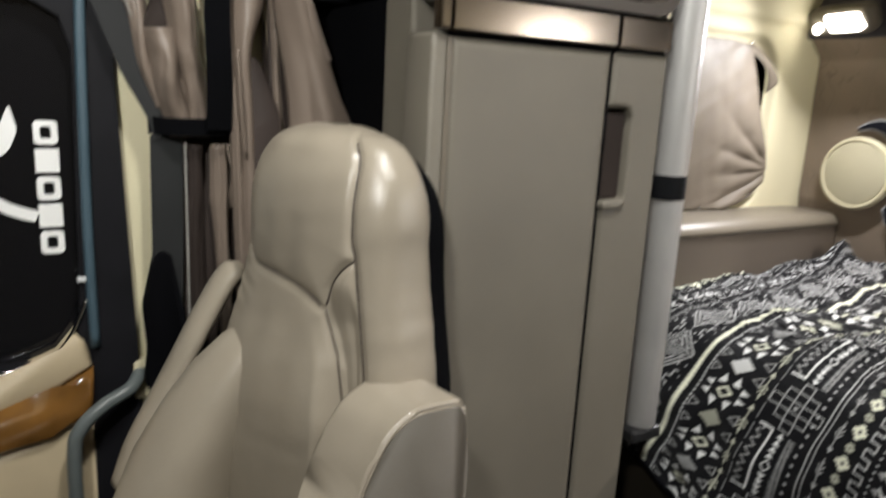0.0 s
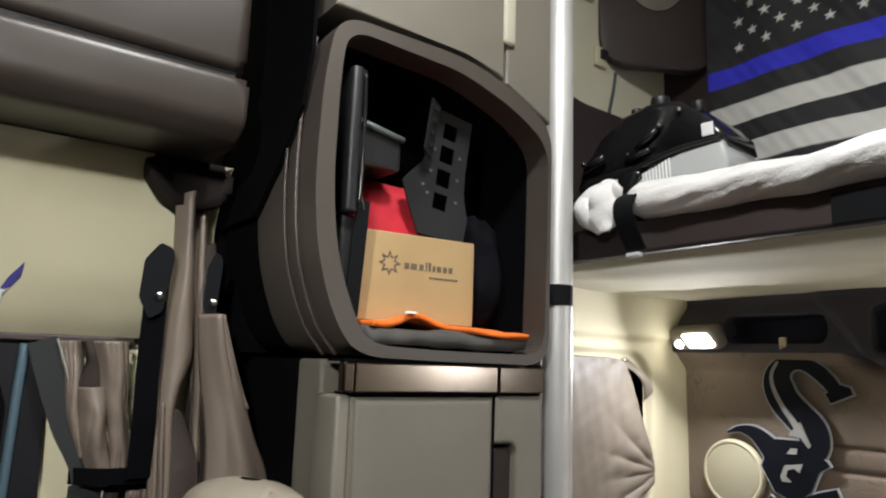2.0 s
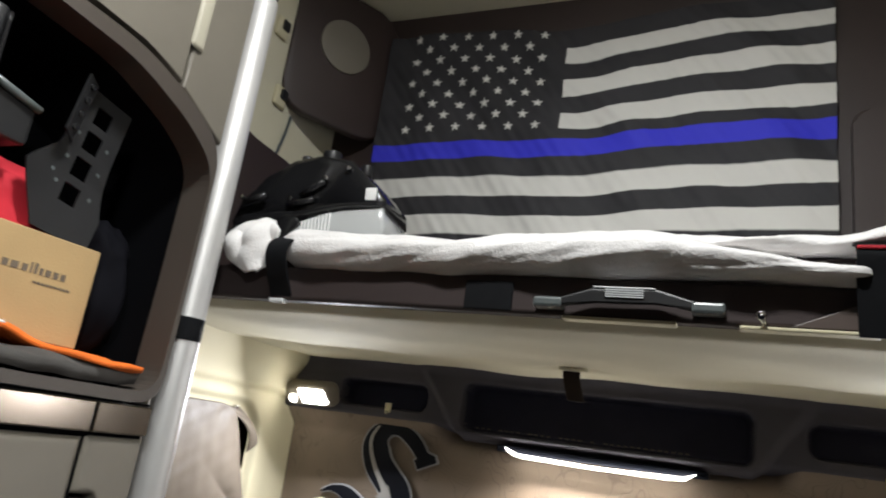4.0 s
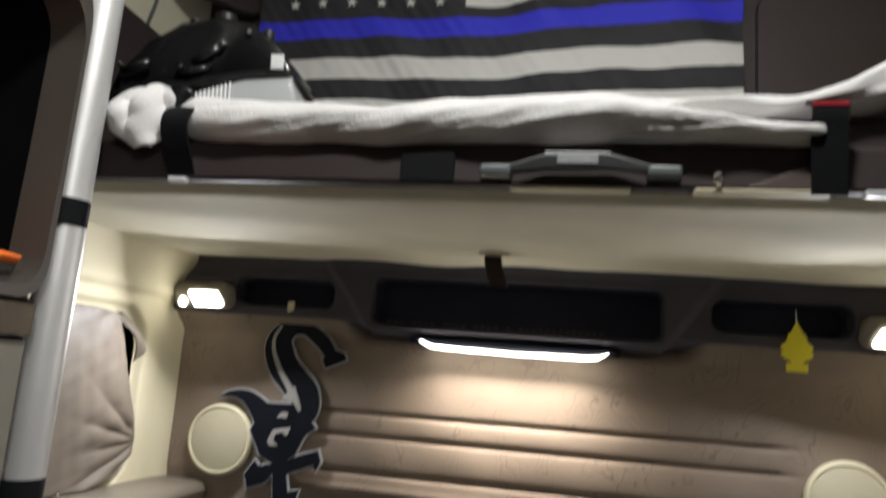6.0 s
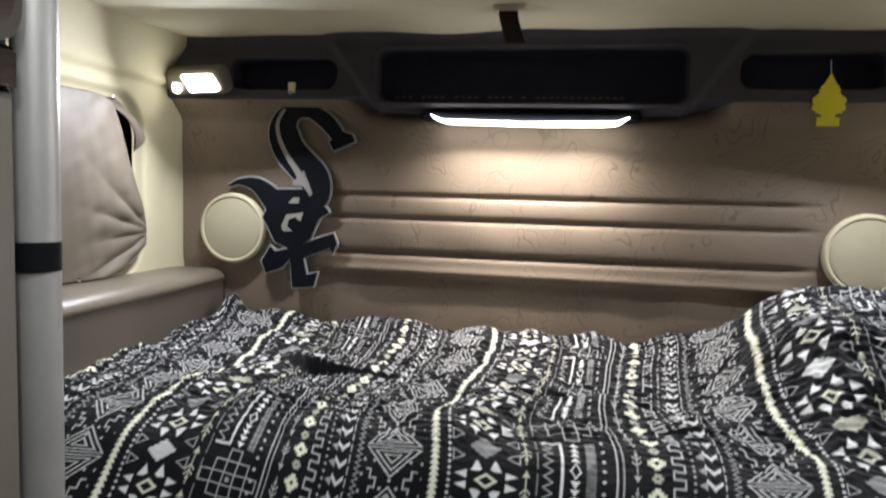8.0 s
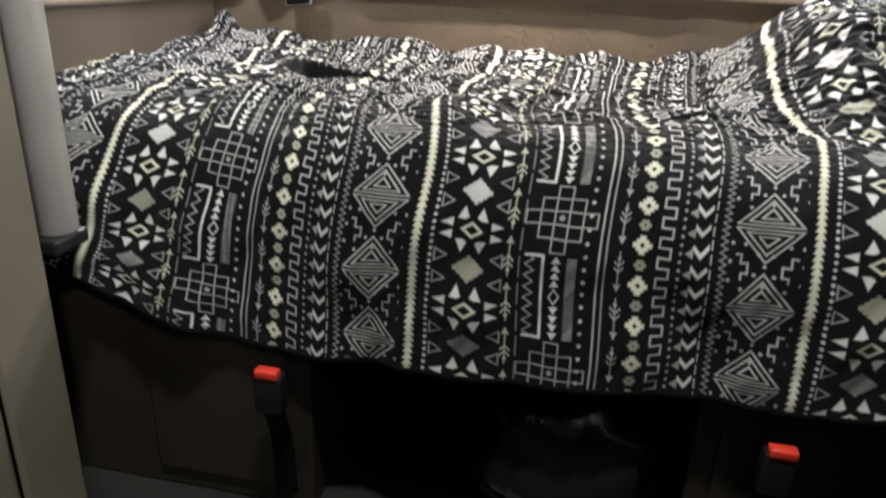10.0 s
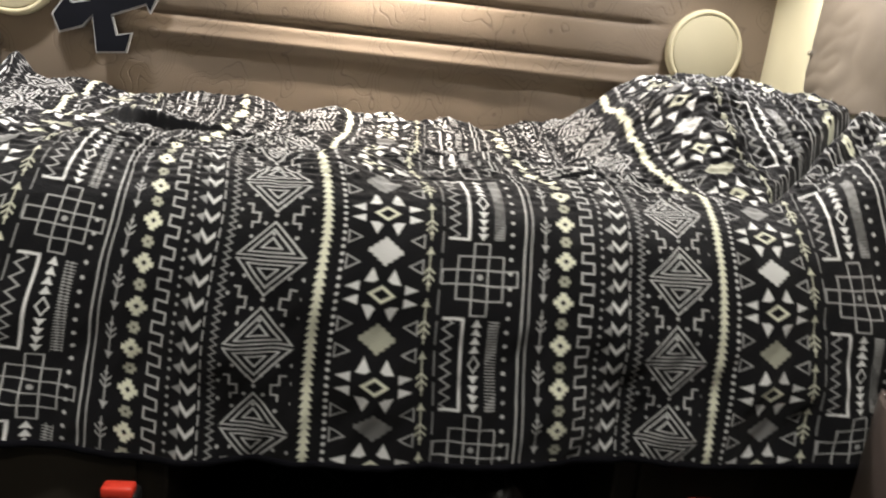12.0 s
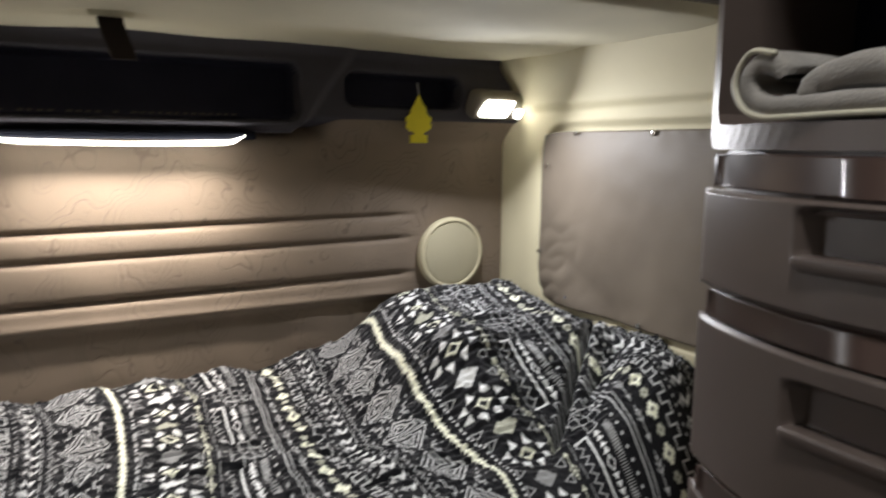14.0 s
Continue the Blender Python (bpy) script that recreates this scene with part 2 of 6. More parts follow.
def box(x0, x1, y0, y1, z0, z1, bev=0.003, seg=2, m=None):
    bm = bmesh.new()
    bmesh.ops.create_cube(bm, size=1)
    for v in bm.verts:
        v.co = ((x0 + x1) / 2 + v.co.x * (x1 - x0), (y0 + y1) / 2 + v.co.y * (y1 - y0), (z0 + z1) / 2 + v.co.z * (z1 - z0))
    if bev:
        bmesh.ops.bevel(bm, geom=bm.edges[:], offset=bev, segments=seg, affect="EDGES", profile=0.5)
    if m:
        bmesh.ops.transform(bm, matrix=m, verts=bm.verts)
    return bm


def prism(pts, plane, d0, d1, bev=0.0, seg=2, m=None):
    """A flat outline in the plane 'xz', 'yz' or 'xy', drawn out from d0 to d1 along the third axis."""
    bm = bmesh.new()
    put = {"xz": lambda a, b, d: (a, d, b), "yz": lambda a, b, d: (d, a, b), "xy": lambda a, b, d: (a, b, d)}[plane]
    lo = [bm.verts.new(put(a, b, d0)) for a, b in pts]
    hi = [bm.verts.new(put(a, b, d1)) for a, b in pts]
    bm.faces.new(lo)
    bm.faces.new(hi[::-1])
    k = len(pts)
    for i in range(k):
        bm.faces.new((lo[i], hi[i], hi[(i + 1) % k], lo[(i + 1) % k]))
    if bev:
        rim = [e for e in bm.edges if (e.verts[0] in hi) == (e.verts[1] in hi)]
        bmesh.ops.bevel(bm, geom=rim, offset=bev, segments=seg, affect="EDGES", profile=0.5)
    if m:
        bmesh.ops.transform(bm, matrix=m, verts=bm.verts)
    return bm


def rrect(x0, x1, z0, z1, r, k=6):
    pts = []
    for cx, cz, a0 in ((x1 - r, z1 - r, 0), (x0 + r, z1 - r, 90), (x0 + r, z0 + r, 180), (x1 - r, z0 + r, 270)):
        pts += [(cx + r * math.cos(radians(a0 + 90 * i / k)), cz + r * math.sin(radians(a0 + 90 * i / k))) for i in range(k + 1)]
    return pts


def resample(pts, n):
    """n points at even steps round a closed outline."""
    P = [Vector(p) for p in pts] + [Vector(pts[0])]
    L = [0.0]
    for a, b in zip(P, P[1:]):
        L.append(L[-1] + (b - a).length)
    out, j = [], 0
    for i in range(n):
        d = L[-1] * i / n
        while L[j + 1] < d:
            j += 1
        out.append(tuple(P[j].lerp(P[j + 1], (d - L[j]) / (L[j + 1] - L[j]))))
    return out


def rounded(pts, r, k=5):
    """A closed outline with its corners rounded."""
    out, n = [], len(pts)
    for i in range(n):
        a, b, c = Vector(pts[i - 1]), Vector(pts[i]), Vector(pts[(i + 1) % n])
        d1, d2 = min(r, (a - b).length * 0.45), min(r, (c - b).length * 0.45)
        p, q = b + (a - b).normalized() * d1, b + (c - b).normalized() * d2
        for j in range(k + 1):
            t = j / k
            out.append(tuple((1 - t) ** 2 * p + 2 * t * (1 - t) * b + t * t * q))
    return out


def ring(outer, inner, plane, d0, d1):
    """A frame between two outlines with the same number of points."""
    bm = bmesh.new()
    put = {"xz": lambda a, b, d: (a, d, b), "yz": lambda a, b, d: (d, a, b), "xy": lambda a, b, d: (a, b, d)}[plane]
    vs = [[bm.verts.new(put(a, b, d)) for a, b in pts] for pts, d in ((outer, d0), (outer, d1), (inner, d1), (inner, d0))]
    k = len(outer)
    for r in range(4):
        a, b = vs[r], vs[(r + 1) % 4]
        for i in range(k):
            bm.faces.new((a[i], a[(i + 1) % k], b[(i + 1) % k], b[i]))
    return bm


def sheet(name, P, material, parent=None, label="", thick=0.0, ink=None, wrap=False):
    """A mesh from a grid of places P[rows, columns, 3]; ink: colours of the same shape for a print."""
    h, w = P.shape[:2]
    idx = np.arange(h * w).reshape(h, w)
    if wrap:
        idx = np.concatenate([idx, idx[:, :1]], 1)
    q = np.stack([idx[:-1, :-1], idx[:-1, 1:], idx[1:, 1:], idx[1:, :-1]], -1).reshape(-1, 4)
    me = bpy.data.meshes.new(name)
    me.vertices.add(h * w)
    me.vertices.foreach_set("co", P.astype(np.float32).ravel())
    me.loops.add(q.size)
    me.loops.foreach_set("vertex_index", q.astype(np.int32).ravel())
    me.polygons.add(len(q))
    me.polygons.foreach_set("loop_start", np.arange(0, q.size, 4, dtype=np.int32))
    if ink is not None:
        at = me.color_attributes.new("print", "FLOAT_COLOR", "POINT")
        rgba = np.ones((h * w, 4), np.float32)
        rgba[:, :3] = ink.reshape(-1, 3)
        at.data.foreach_set("color", rgba.ravel())
    me.update()
    me.validate()
    ob = link_mesh(name, me, material, parent, label)
    if thick:
        s = ob.modifiers.new("thickness", "SOLIDIFY")
        s.thickness, s.offset = thick, -1
    return ob


def loft(sections, k=32):
    """Closed body through sections (centre, half a, half b, power[, turn]) laid flat and stacked; a along x, b along y."""
    bm = bmesh.new()
    rows = []
    for c, a, b, p, *turn in sections:
        row = []
        t0 = radians(turn[0]) if turn else 0
        for i in range(k):
            t = 2 * math.pi * i / k
            ca, sa = math.cos(t), math.sin(t)
            x, y = a * math.copysign(abs(ca) ** (2 / p), ca), b * math.copysign(abs(sa) ** (2 / p), sa)
            row.append(bm.verts.new((c[0] + x * math.cos(t0) - y * math.sin(t0), c[1] + x * math.sin(t0) + y * math.cos(t0), c[2])))
        rows.append(row)
    for r0, r1 in zip(rows, rows[1:]):
        for i in range(k):
            bm.faces.new((r0[i], r0[(i + 1) % k], r1[(i + 1) % k], r1[i]))
    bm.faces.new(rows[0][::-1])
    bm.faces.new(rows[-1])
    return bm


def spline(pts, n=10):
    """Catmull-Rom through the points."""
    P = [Vector(p) for p in pts]
    P = [2 * P[0] - P[1], *P, 2 * P[-1] - P[-2]]
    out = []
    for a, b, c, d in zip(P, P[1:], P[2:], P[3:]):
        for i in range(n):
            t = i / n
            out.append(0.5 * (2 * b + (c - a) * t + (2 * a - 5 * b + 4 * c - d) * t * t + (3 * b - a - 3 * c + d) * t ** 3))
    return out + [P[-2]]


def tube(pts, r, k=10, smooth_path=8, r1=None):
    path = spline(pts, smooth_path) if smooth_path else [Vector(p) for p in pts]
    bm, rows = bmesh.new(), []
    up = None
    for i, p in enumerate(path):
        d = (path[min(i + 1, len(path) - 1)] - path[max(i - 1, 0)]).normalized()
        if up is None:
            up = d.orthogonal().normalized()
        up = (up - d * up.dot(d)).normalized()
        side = d.cross(up)
        rad = r if r1 is None else r + (r1 - r) * i / (len(path) - 1)
        rows.append([bm.verts.new(p + rad * (math.cos(2 * math.pi * j / k) * up + math.sin(2 * math.pi * j / k) * side)) for j in range(k)])
    for a, b in zip(rows, rows[1:]):
        for j in range(k):
            bm.faces.new((a[j], a[(j + 1) % k], b[(j + 1) % k], b[j]))
    bm.faces.new(rows[0][::-1])
    bm.faces.new(rows[-1])
    return bm


def strap(pts, width, thick, side):
    """A flat band along a path; side: the direction of its width."""
    path, s = spline(pts, 8), Vector(side).normalized()
    bm, rows = bmesh.new(), []
    for i, p in enumerate(path):
        d = (path[min(i + 1, len(path) - 1)] - path[max(i - 1, 0)]).normalized()
        nrm = d.cross(s).normalized()
        rows.append([bm.verts.new(p + a * width / 2 * s + b * thick / 2 * nrm) for a, b in ((-1, -1), (1, -1), (1, 1), (-1, 1))])
    for a, b in zip(rows, rows[1:]):
        for j in range(4):
            bm.faces.new((a[j], a[(j + 1) % 4], b[(j + 1) % 4], b[j]))
    bm.faces.new(rows[0][::-1])
    bm.faces.new(rows[-1])
    return bm


def disc(c, r, axis, depth, bev=0.0, k=40):
    """A round plate with centre c, its axis 'x', 'y' or 'z', standing out by depth towards the minus side (plus side for z)."""
    bm = bmesh.new()
    bmesh.ops.create_cone(bm, cap_ends=True, segments=k, radius1=r, radius2=r, depth=depth)
    if bev:
        rim = [e for e in bm.edges if abs(e.verts[0].co.z - e.verts[1].co.z) < 1e-6]
        bmesh.ops.bevel(bm, geom=rim, offset=bev, segments=3, affect="EDGES", profile=0.5)
    turn = {"x": pose(0, 0, 0, 0, 90, 0), "y": pose(0, 0, 0, 90, 0, 0), "z": Matrix()}[axis]
    bmesh.ops.transform(bm, matrix=Matrix.Translation(c) @ turn, verts=bm.verts)
    return bm


def joined(*bms):
    out = bmesh.new()
    for b in bms:
        me = bpy.data.meshes.new("tmp")
        b.to_mesh(me)
        b.free()
        out.from_mesh(me)
        bpy.data.meshes.remove(me)
    return out


def smooth01(a, b, x):
    t = np.clip((x - a) / (b - a), 0, 1)
    return t * t * (3 - 2 * t)


def waves(x, y, seed, amp, size, n=6):
    """A smooth field of a few sine waves in mixed directions."""
    rng = np.random.RandomState(seed)
    out = 0
    for i in range(n):
        a, ph, f = rng.uniform(0, 6.28), rng.uniform(0, 6.28), rng.uniform(0.6, 1.7) / size
        out = out + np.sin(2 * np.pi * f * (x * np.cos(a) + y * np.sin(a)) + ph)
    return amp * out / n ** 0.5

# ---- setting ----


def structure(name, bm, material, smooth=False):
    return tagged(part(name, bm, material, None, "", smooth), kind="structure")


structure("floor", box(-1.2, 1.2, -3.4, -0.2, -0.05, 0, 0), FLOOR)
structure("ceiling", box(-1.25, 1.25, -3.4, 0.12, 3.07, 3.12, 0), HEADLINER)
structure("wall_front", box(-1.25, 1.25, -3.45, -3.4, -0.05, 3.12, 0), NAVY)


def back_wall():
    """Upholstered panel with three creases and a roll, from the bed to the dark trim."""
    x, z = np.meshgrid(np.linspace(-1.13, 1.13, 227), np.linspace(0.55, 1.535, 199))
    fade = smooth01(-0.66, -0.54, x) * (1 - smooth01(0.66, 0.80, x))
    depth = 0 * x
    for zc, d, w in ((1.237, 0.012, 0.0065), (1.170, 0.010, 0.0065), (1.066, 0.014, 0.0075)):
        zz = zc + 0.006 * (x + 0.15)
        depth += d * np.exp(-((z - zz) / w) ** 2)
    for lo, hi, d in ((1.175, 1.232, 0.004), (1.072, 1.165, 0.0055), (1.243, 1.40, 0.004), (1.0, 1.06, 0.003)):
        t = np.clip((z - lo) / (hi - lo), 0, 1)
        depth -= d * np.sin(np.pi * t) ** 0.7
    roll = -0.006 * np.exp(-((z - 1.015) / 0.012) ** 2) + 0.012 * (1 - smooth01(0.99, 1.015, z))
    y = (depth + roll) * fade + 0.006 * (1 - smooth01(0.99, 1.03, z)) * (1 - fade) + waves(x, z, 3, 0.0012, 0.25)
    y = y + (0.055 - 0.101 * smooth01(0.45, 0.53, np.abs(x))) * smooth01(1.44, 1.525, z) + 0.04 * smooth01(1.06, 1.13, np.abs(x)) ** 2
    ob = sheet("wall_back", np.stack([x, y, z], -1), CONTOUR, thick=0.03)
    return tagged(ob, kind="structure")


back_wall()
structure("wall_back_core", box(-1.25, 1.25, 0.06, 0.12, -0.05, 3.07, 0), NAVY)


def box_dist(x, z, x0, x1, z0, z1, r):
    qx, qz = np.abs(x - (x0 + x1) / 2) - (x1 - x0) / 2 + r, np.abs(z - (z0 + z1) / 2) - (z1 - z0) / 2 + r
    return np.hypot(np.maximum(qx, 0), np.maximum(qz, 0)) + np.minimum(np.maximum(qx, qz), 0) - r


def header_trim():
    """Dark moulded shelf band over the bed with three pockets, the middle one in a bezel that reaches lower."""
    x, z = np.meshgrid(np.linspace(-1.13, 1.13, 565), np.linspace(1.470, 1.715, 74))
    y = -0.050 - 0.02 * smooth01(1.66, 1.71, z)
    bezel = smooth01(0.03, -0.01, box_dist((x + 0.01) * (1 - 1.5 * (z - 1.60)), z, -0.50, 0.50, 1.44, 1.70, 0.06))
    y = y - 0.03 * bezel + 0.05 * bezel * (1 - smooth01(1.470, 1.495, z))
    y = y + 0.10 * (1 - bezel) * (1 - smooth01(1.476, 1.515, z))
    for sx in (-0.955, 0.985):
        # swelling round each reading lamp
        y = y - 0.012 * np.exp(-(((x - sx) / 0.13) ** 4 + ((z - 1.58) / 0.055) ** 4))
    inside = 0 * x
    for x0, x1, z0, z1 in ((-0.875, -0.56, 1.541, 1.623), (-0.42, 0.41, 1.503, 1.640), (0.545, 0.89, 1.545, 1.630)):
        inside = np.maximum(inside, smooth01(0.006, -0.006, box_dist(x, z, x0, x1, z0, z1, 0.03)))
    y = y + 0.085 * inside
    ob = tagged(sheet("trim_header", np.stack([x, y, z], -1), HEADERTRIM), kind="structure")
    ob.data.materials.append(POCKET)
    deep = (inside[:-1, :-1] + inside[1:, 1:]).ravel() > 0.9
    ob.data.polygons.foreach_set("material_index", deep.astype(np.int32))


header_trim()
structure("wall_back_upper", box(-1.25, 1.25, -0.01, 0.058, 1.72, 3.07, 0), DARKBROWN)


def side_wall(sgn, name):
    """Cream moulded side wall with a rounded window recess and a crease above it."""
    y, z = np.meshgrid(np.linspace(-1.05, 0.05, 177), np.linspace(0.55, 1.72, 235))
    x = 1.10 + 0 * y
    d = box_dist(y, z, -0.92, -0.165, 0.985, 1.50, 0.11)
    x = x + 0.022 * smooth01(0.012, -0.012, d)
    x = x - 0.020 * smooth01(1.535, 1.56, z) - 0.06 * smooth01(1.56, 1.72, z)
    x = x - 0.03 * smooth01(-0.12, 0.02, y) ** 2
    ob = sheet(name, np.stack([sgn * x, y, z], -1), CREAM, thick=0.0)
    return tagged(ob, kind="structure")


side_wall(-1, "wall_left")
side_wall(1, "wall_right")
for sgn, nm in ((-1, "left"), (1, "right")):
    xs = sorted((sgn * 1.135, sgn * 1.20))
    structure(f"wall_{nm}_core", box(*xs, -3.4, 0.06, -0.05, 1.73, 0), TAUPE)
    structure(f"wall_{nm}_upper", box(*xs, -3.4, 0.06, 1.731, 3.07, 0), HEADLINER)

# ---- bed niche: window covers, ledge, lamps ----


def window_cover(sgn):
    """Crinkled vinyl cover pressed over the side window with snaps; the one over the ledge has come loose at its end."""
    loose = sgn < 0
    th = thing("window_cover", "crinkled taupe vinyl window cover, " + ("loose along one end, above the ledge" if loose else "held by small metal snaps"), "window cover", (sgn * 1.1, -0.5, 1.0), "window covers")
    u, v = np.meshgrid(np.linspace(0, 1, 121), np.linspace(0, 1, 91))
    y = -0.93 + u * 0.755
    z = 0.995 + v * 0.485
    d = box_dist(y, z, -0.93, -0.175, 0.995, 1.48, 0.10)
    # round the corners by drawing the border in
    cy, cz = -0.5525, 1.2375
    k = 1 - 0.9 * np.clip(d, 0, None)
    y, z = cy + (y - cy) * k, cz + (z - cz) * k
    x = 1.098 + waves(y, z, 7 + sgn, 0.0010, 0.45) + waves(y, z, 19 + sgn, 0.0003, 0.12) - 0.006 * np.abs(waves(y + 0.5 * z, z, 27 + sgn, 0.5, 0.14)) * smooth01(0.60, 0.92, u) * (1 - smooth01(0.25, 0.65, v)) - 0.0016 * np.abs(waves(y, z, 33 + sgn, 0.5, 0.10)) * smooth01(0.1, 0.02, np.minimum(np.minimum(u, 1 - u), np.minimum(v, 1 - v)))
    if loose:
        # the far end hangs free in a slant from the upper to the lower snap, creased towards the lower one
        end = np.interp(v, [0, 0.06, 0.16, 0.30, 0.60, 0.97, 1.0], [-0.300, -0.235, -0.182, -0.188, -0.240, -0.312, -0.330])
        y = -0.93 + (y + 0.93) * (end + 0.93) / 0.755
        fan, far = np.arctan2(v - 0.24, 1.02 - u), np.hypot((1.02 - u) * 1.5, v - 0.24)
        x = x - 0.012 * smooth01(0.5, 1.0, u) + waves(y, z, 61, 0.0009, 0.07, 8) - 0.0115 * np.abs(np.sin(5.5 * fan + 0.8)) * np.exp(-((far - 0.22) / 0.22) ** 2)
    else:
        x = x + 0.008 * np.sin(14 * (u - 0.7 * v)) * (1 - smooth01(0.0, 0.35, v)) * smooth01(0.3, 0.7, u)
    cover = sheet("cover", np.stack([sgn * x, y, z], -1), SHADE, th, thick=0.004 * sgn)
    snaps = ((-0.315, 1.474), (-0.19, 1.13), (-0.30, 1.008), (-0.45, 1.0), (-0.62, 1.474)) if loose else ((-0.33, 1.475), (-0.61, 1.472), (-0.21, 1.385), (-0.178, 1.136), (-0.308, 1.022), (-0.59, 1.006), (-0.78, 1.004))
    for a, b in snaps:
        part("snap", disc((sgn * 1.090, a, b), 0.0065, "x", 0.012, 0.002, 14), CHROME, cover, "small metal snap", True)
    if loose:
        P = np.stack(np.meshgrid(np.linspace(0, 1, 9), np.linspace(0, 1, 15)), -1)
        a, b = P[..., 0], P[..., 1]
        yy = -0.315 + 0.135 * np.sin(b * 1.5) - 0.030 * a
        zz = 1.478 - 0.10 * b ** 1.6 - 0.02 * a
        flap = np.stack([-1.088 - 0.012 * np.sin(3 * a + 4 * b), yy, zz - 0.02 * a * b], -1)
        sheet("corner_flap", flap, SHADE, th, "curled loose corner", 0.003)
    return th


window_cover(-1)
window_cover(1)
for sgn, nm in ((-1, "window_1"), (1, "window_2")):
    wn = thing(nm, "black night window behind a vinyl cover", "window", (sgn * 1.12, -0.55, 1.24), kind="structure")
    xs = sorted((sgn * 1.122, sgn * 1.128))
    part("pane", prism(rrect(-0.91, -0.18, 1.0, 1.475, 0.1), "yz", *xs), GLASS, wn)

# padded ledge under the cover
ledge = thing("side_ledge", "taupe plastic ledge with a rounded front edge along the wall", "ledge", (-1.02, -0.5, 0.6))
part("ledge_top", prism([(-1.13, 0.955), (-1.13, 0.985), (-1.09, 0.992), (-0.955, 0.992), (-0.935, 0.985), (-0.923, 0.968), (-0.923, 0.955)], "xz", -1.08, -0.005, 0.004), TAUPE, ledge, "", True)
# front coloured darker than the top to stand in for its shade
part("ledge_front", box(-1.13, -0.927, -1.08, -0.005, 0.60, 0.954, 0.003), LEDGESHADE, ledge, "front in a darker brown for its shade")

# round speaker covers
for sx, sz in ((-0.893, 1.120), (0.884, 1.122)):
    sp = thing("speaker_cover", "round cream cloth speaker cover with a raised rim", "speaker", (sx, -0.01, sz), "speaker covers")
    part("cloth", disc((sx, -0.012, sz), 0.094, "y", 0.026, 0.006, 56), SPEAKER, sp, "", True)
    bm = bmesh.new()
    rows = []
    for i in range(56):
        a = 2 * math.pi * i / 56
        rows.append([bm.verts.new((sx + (0.099 + 0.009 * math.cos(t)) * math.cos(a), -0.012 + 0.016 * math.sin(t), sz + (0.099 + 0.009 * math.cos(t)) * math.sin(a))) for t in [2 * math.pi * j / 10 for j in range(10)]])
    for i in range(56):
        a, b = rows[i], rows[(i + 1) % 56]
        for j in range(10):
            bm.faces.new((a[j], a[(j + 1) % 10], b[(j + 1) % 10], b[j]))
    part("rim", bm, CREAM, sp, "cream plastic rim", True)

# reading lamps
for sx, sgn in ((-0.955, -1), (0.985, 1)):
    lamp = thing("reading_lamp", "lit reading lamp with a rectangular lens and a small round light", "lamp", (sx, -0.08, 1.55), "reading lamps")
    m = pose(sx, -0.075, 1.557, 22, 0, sgn * 11)
    ends = sorted((-0.088 * sgn, 0.132 * sgn))
    part("housing", box(*ends, -0.03, 0.03, -0.040, 0.044, 0.026, 5, m), LAMPTAUPE, lamp, "", True)
    outline = rounded([(-0.055 * -sgn, 0.024), (0.056 * -sgn, 0.024), (0.076 * -sgn, -0.018), (0.066 * -sgn, -0.025), (-0.034 * -sgn, -0.025)], 0.008)
    part("lens", prism(outline, "xz", -0.036, -0.030, 0, 2, m), LAMPGLOW, lamp, "glowing rectangular lens")
    part("spot", disc((0, 0, 0), 0.015, "y", 0.008, 0.002, 20), LAMPGLOW, lamp, "small round glowing light").matrix_local = Matrix.Translation(-Vector(lamp.location)) @ m @ Matrix.Translation((0.082 * sgn, -0.033, -0.012))

# light bar under the middle pocket
bar = thing("light_bar", "lit slim LED light bar with upswept ends", "light bar", (0, -0.04, 1.45))
part("bar_housing", box(-0.30, 0.30, -0.075, 0.0, 1.452, 1.472, 0.006, 2), NAVY, bar)
tip = [(-0.268, 1.466), (-0.255, 1.452), (-0.235, 1.444), (-0.20, 1.440), (0.0, 1.437), (0.20, 1.438), (0.240, 1.442), (0.270, 1.462), (0.238, 1.451), (0.0, 1.446), (-0.235, 1.452)]
part("diffuser", prism(tip, "xz", -0.088, -0.045), LEDGLOW, bar, "glowing white diffuser")

# small bright marks along the pocket's lip
marks = thing("pocket_lettering", "row of tiny pale unreadable print on the dark pocket lip", "lettering", (0, -0.07, 1.513))
rng = random.Random(4)
for k in range(34):
    xx = -0.37 + k * 0.0185
    if rng.random() < 0.86:
        part("mark", box(xx, xx + 0.009 + 0.004 * rng.random(), -0.0785, -0.0765, 1.5095, 1.5145, 0), NICHE, marks)

# hook and cut-out sign
hook = thing("wall_hook", "small pale stick-on hook holding the sign", "hook", (-0.69, -0.05, 1.54))
part("plate", box(-0.703, -0.681, -0.052, -0.044, 1.525, 1.556, 0.002), CREAM, hook)
part("peg", tube([(-0.692, -0.052, 1.53), (-0.692, -0.06, 1.522), (-0.692, -0.066, 1.53)], 0.003, 8), CREAM, hook)


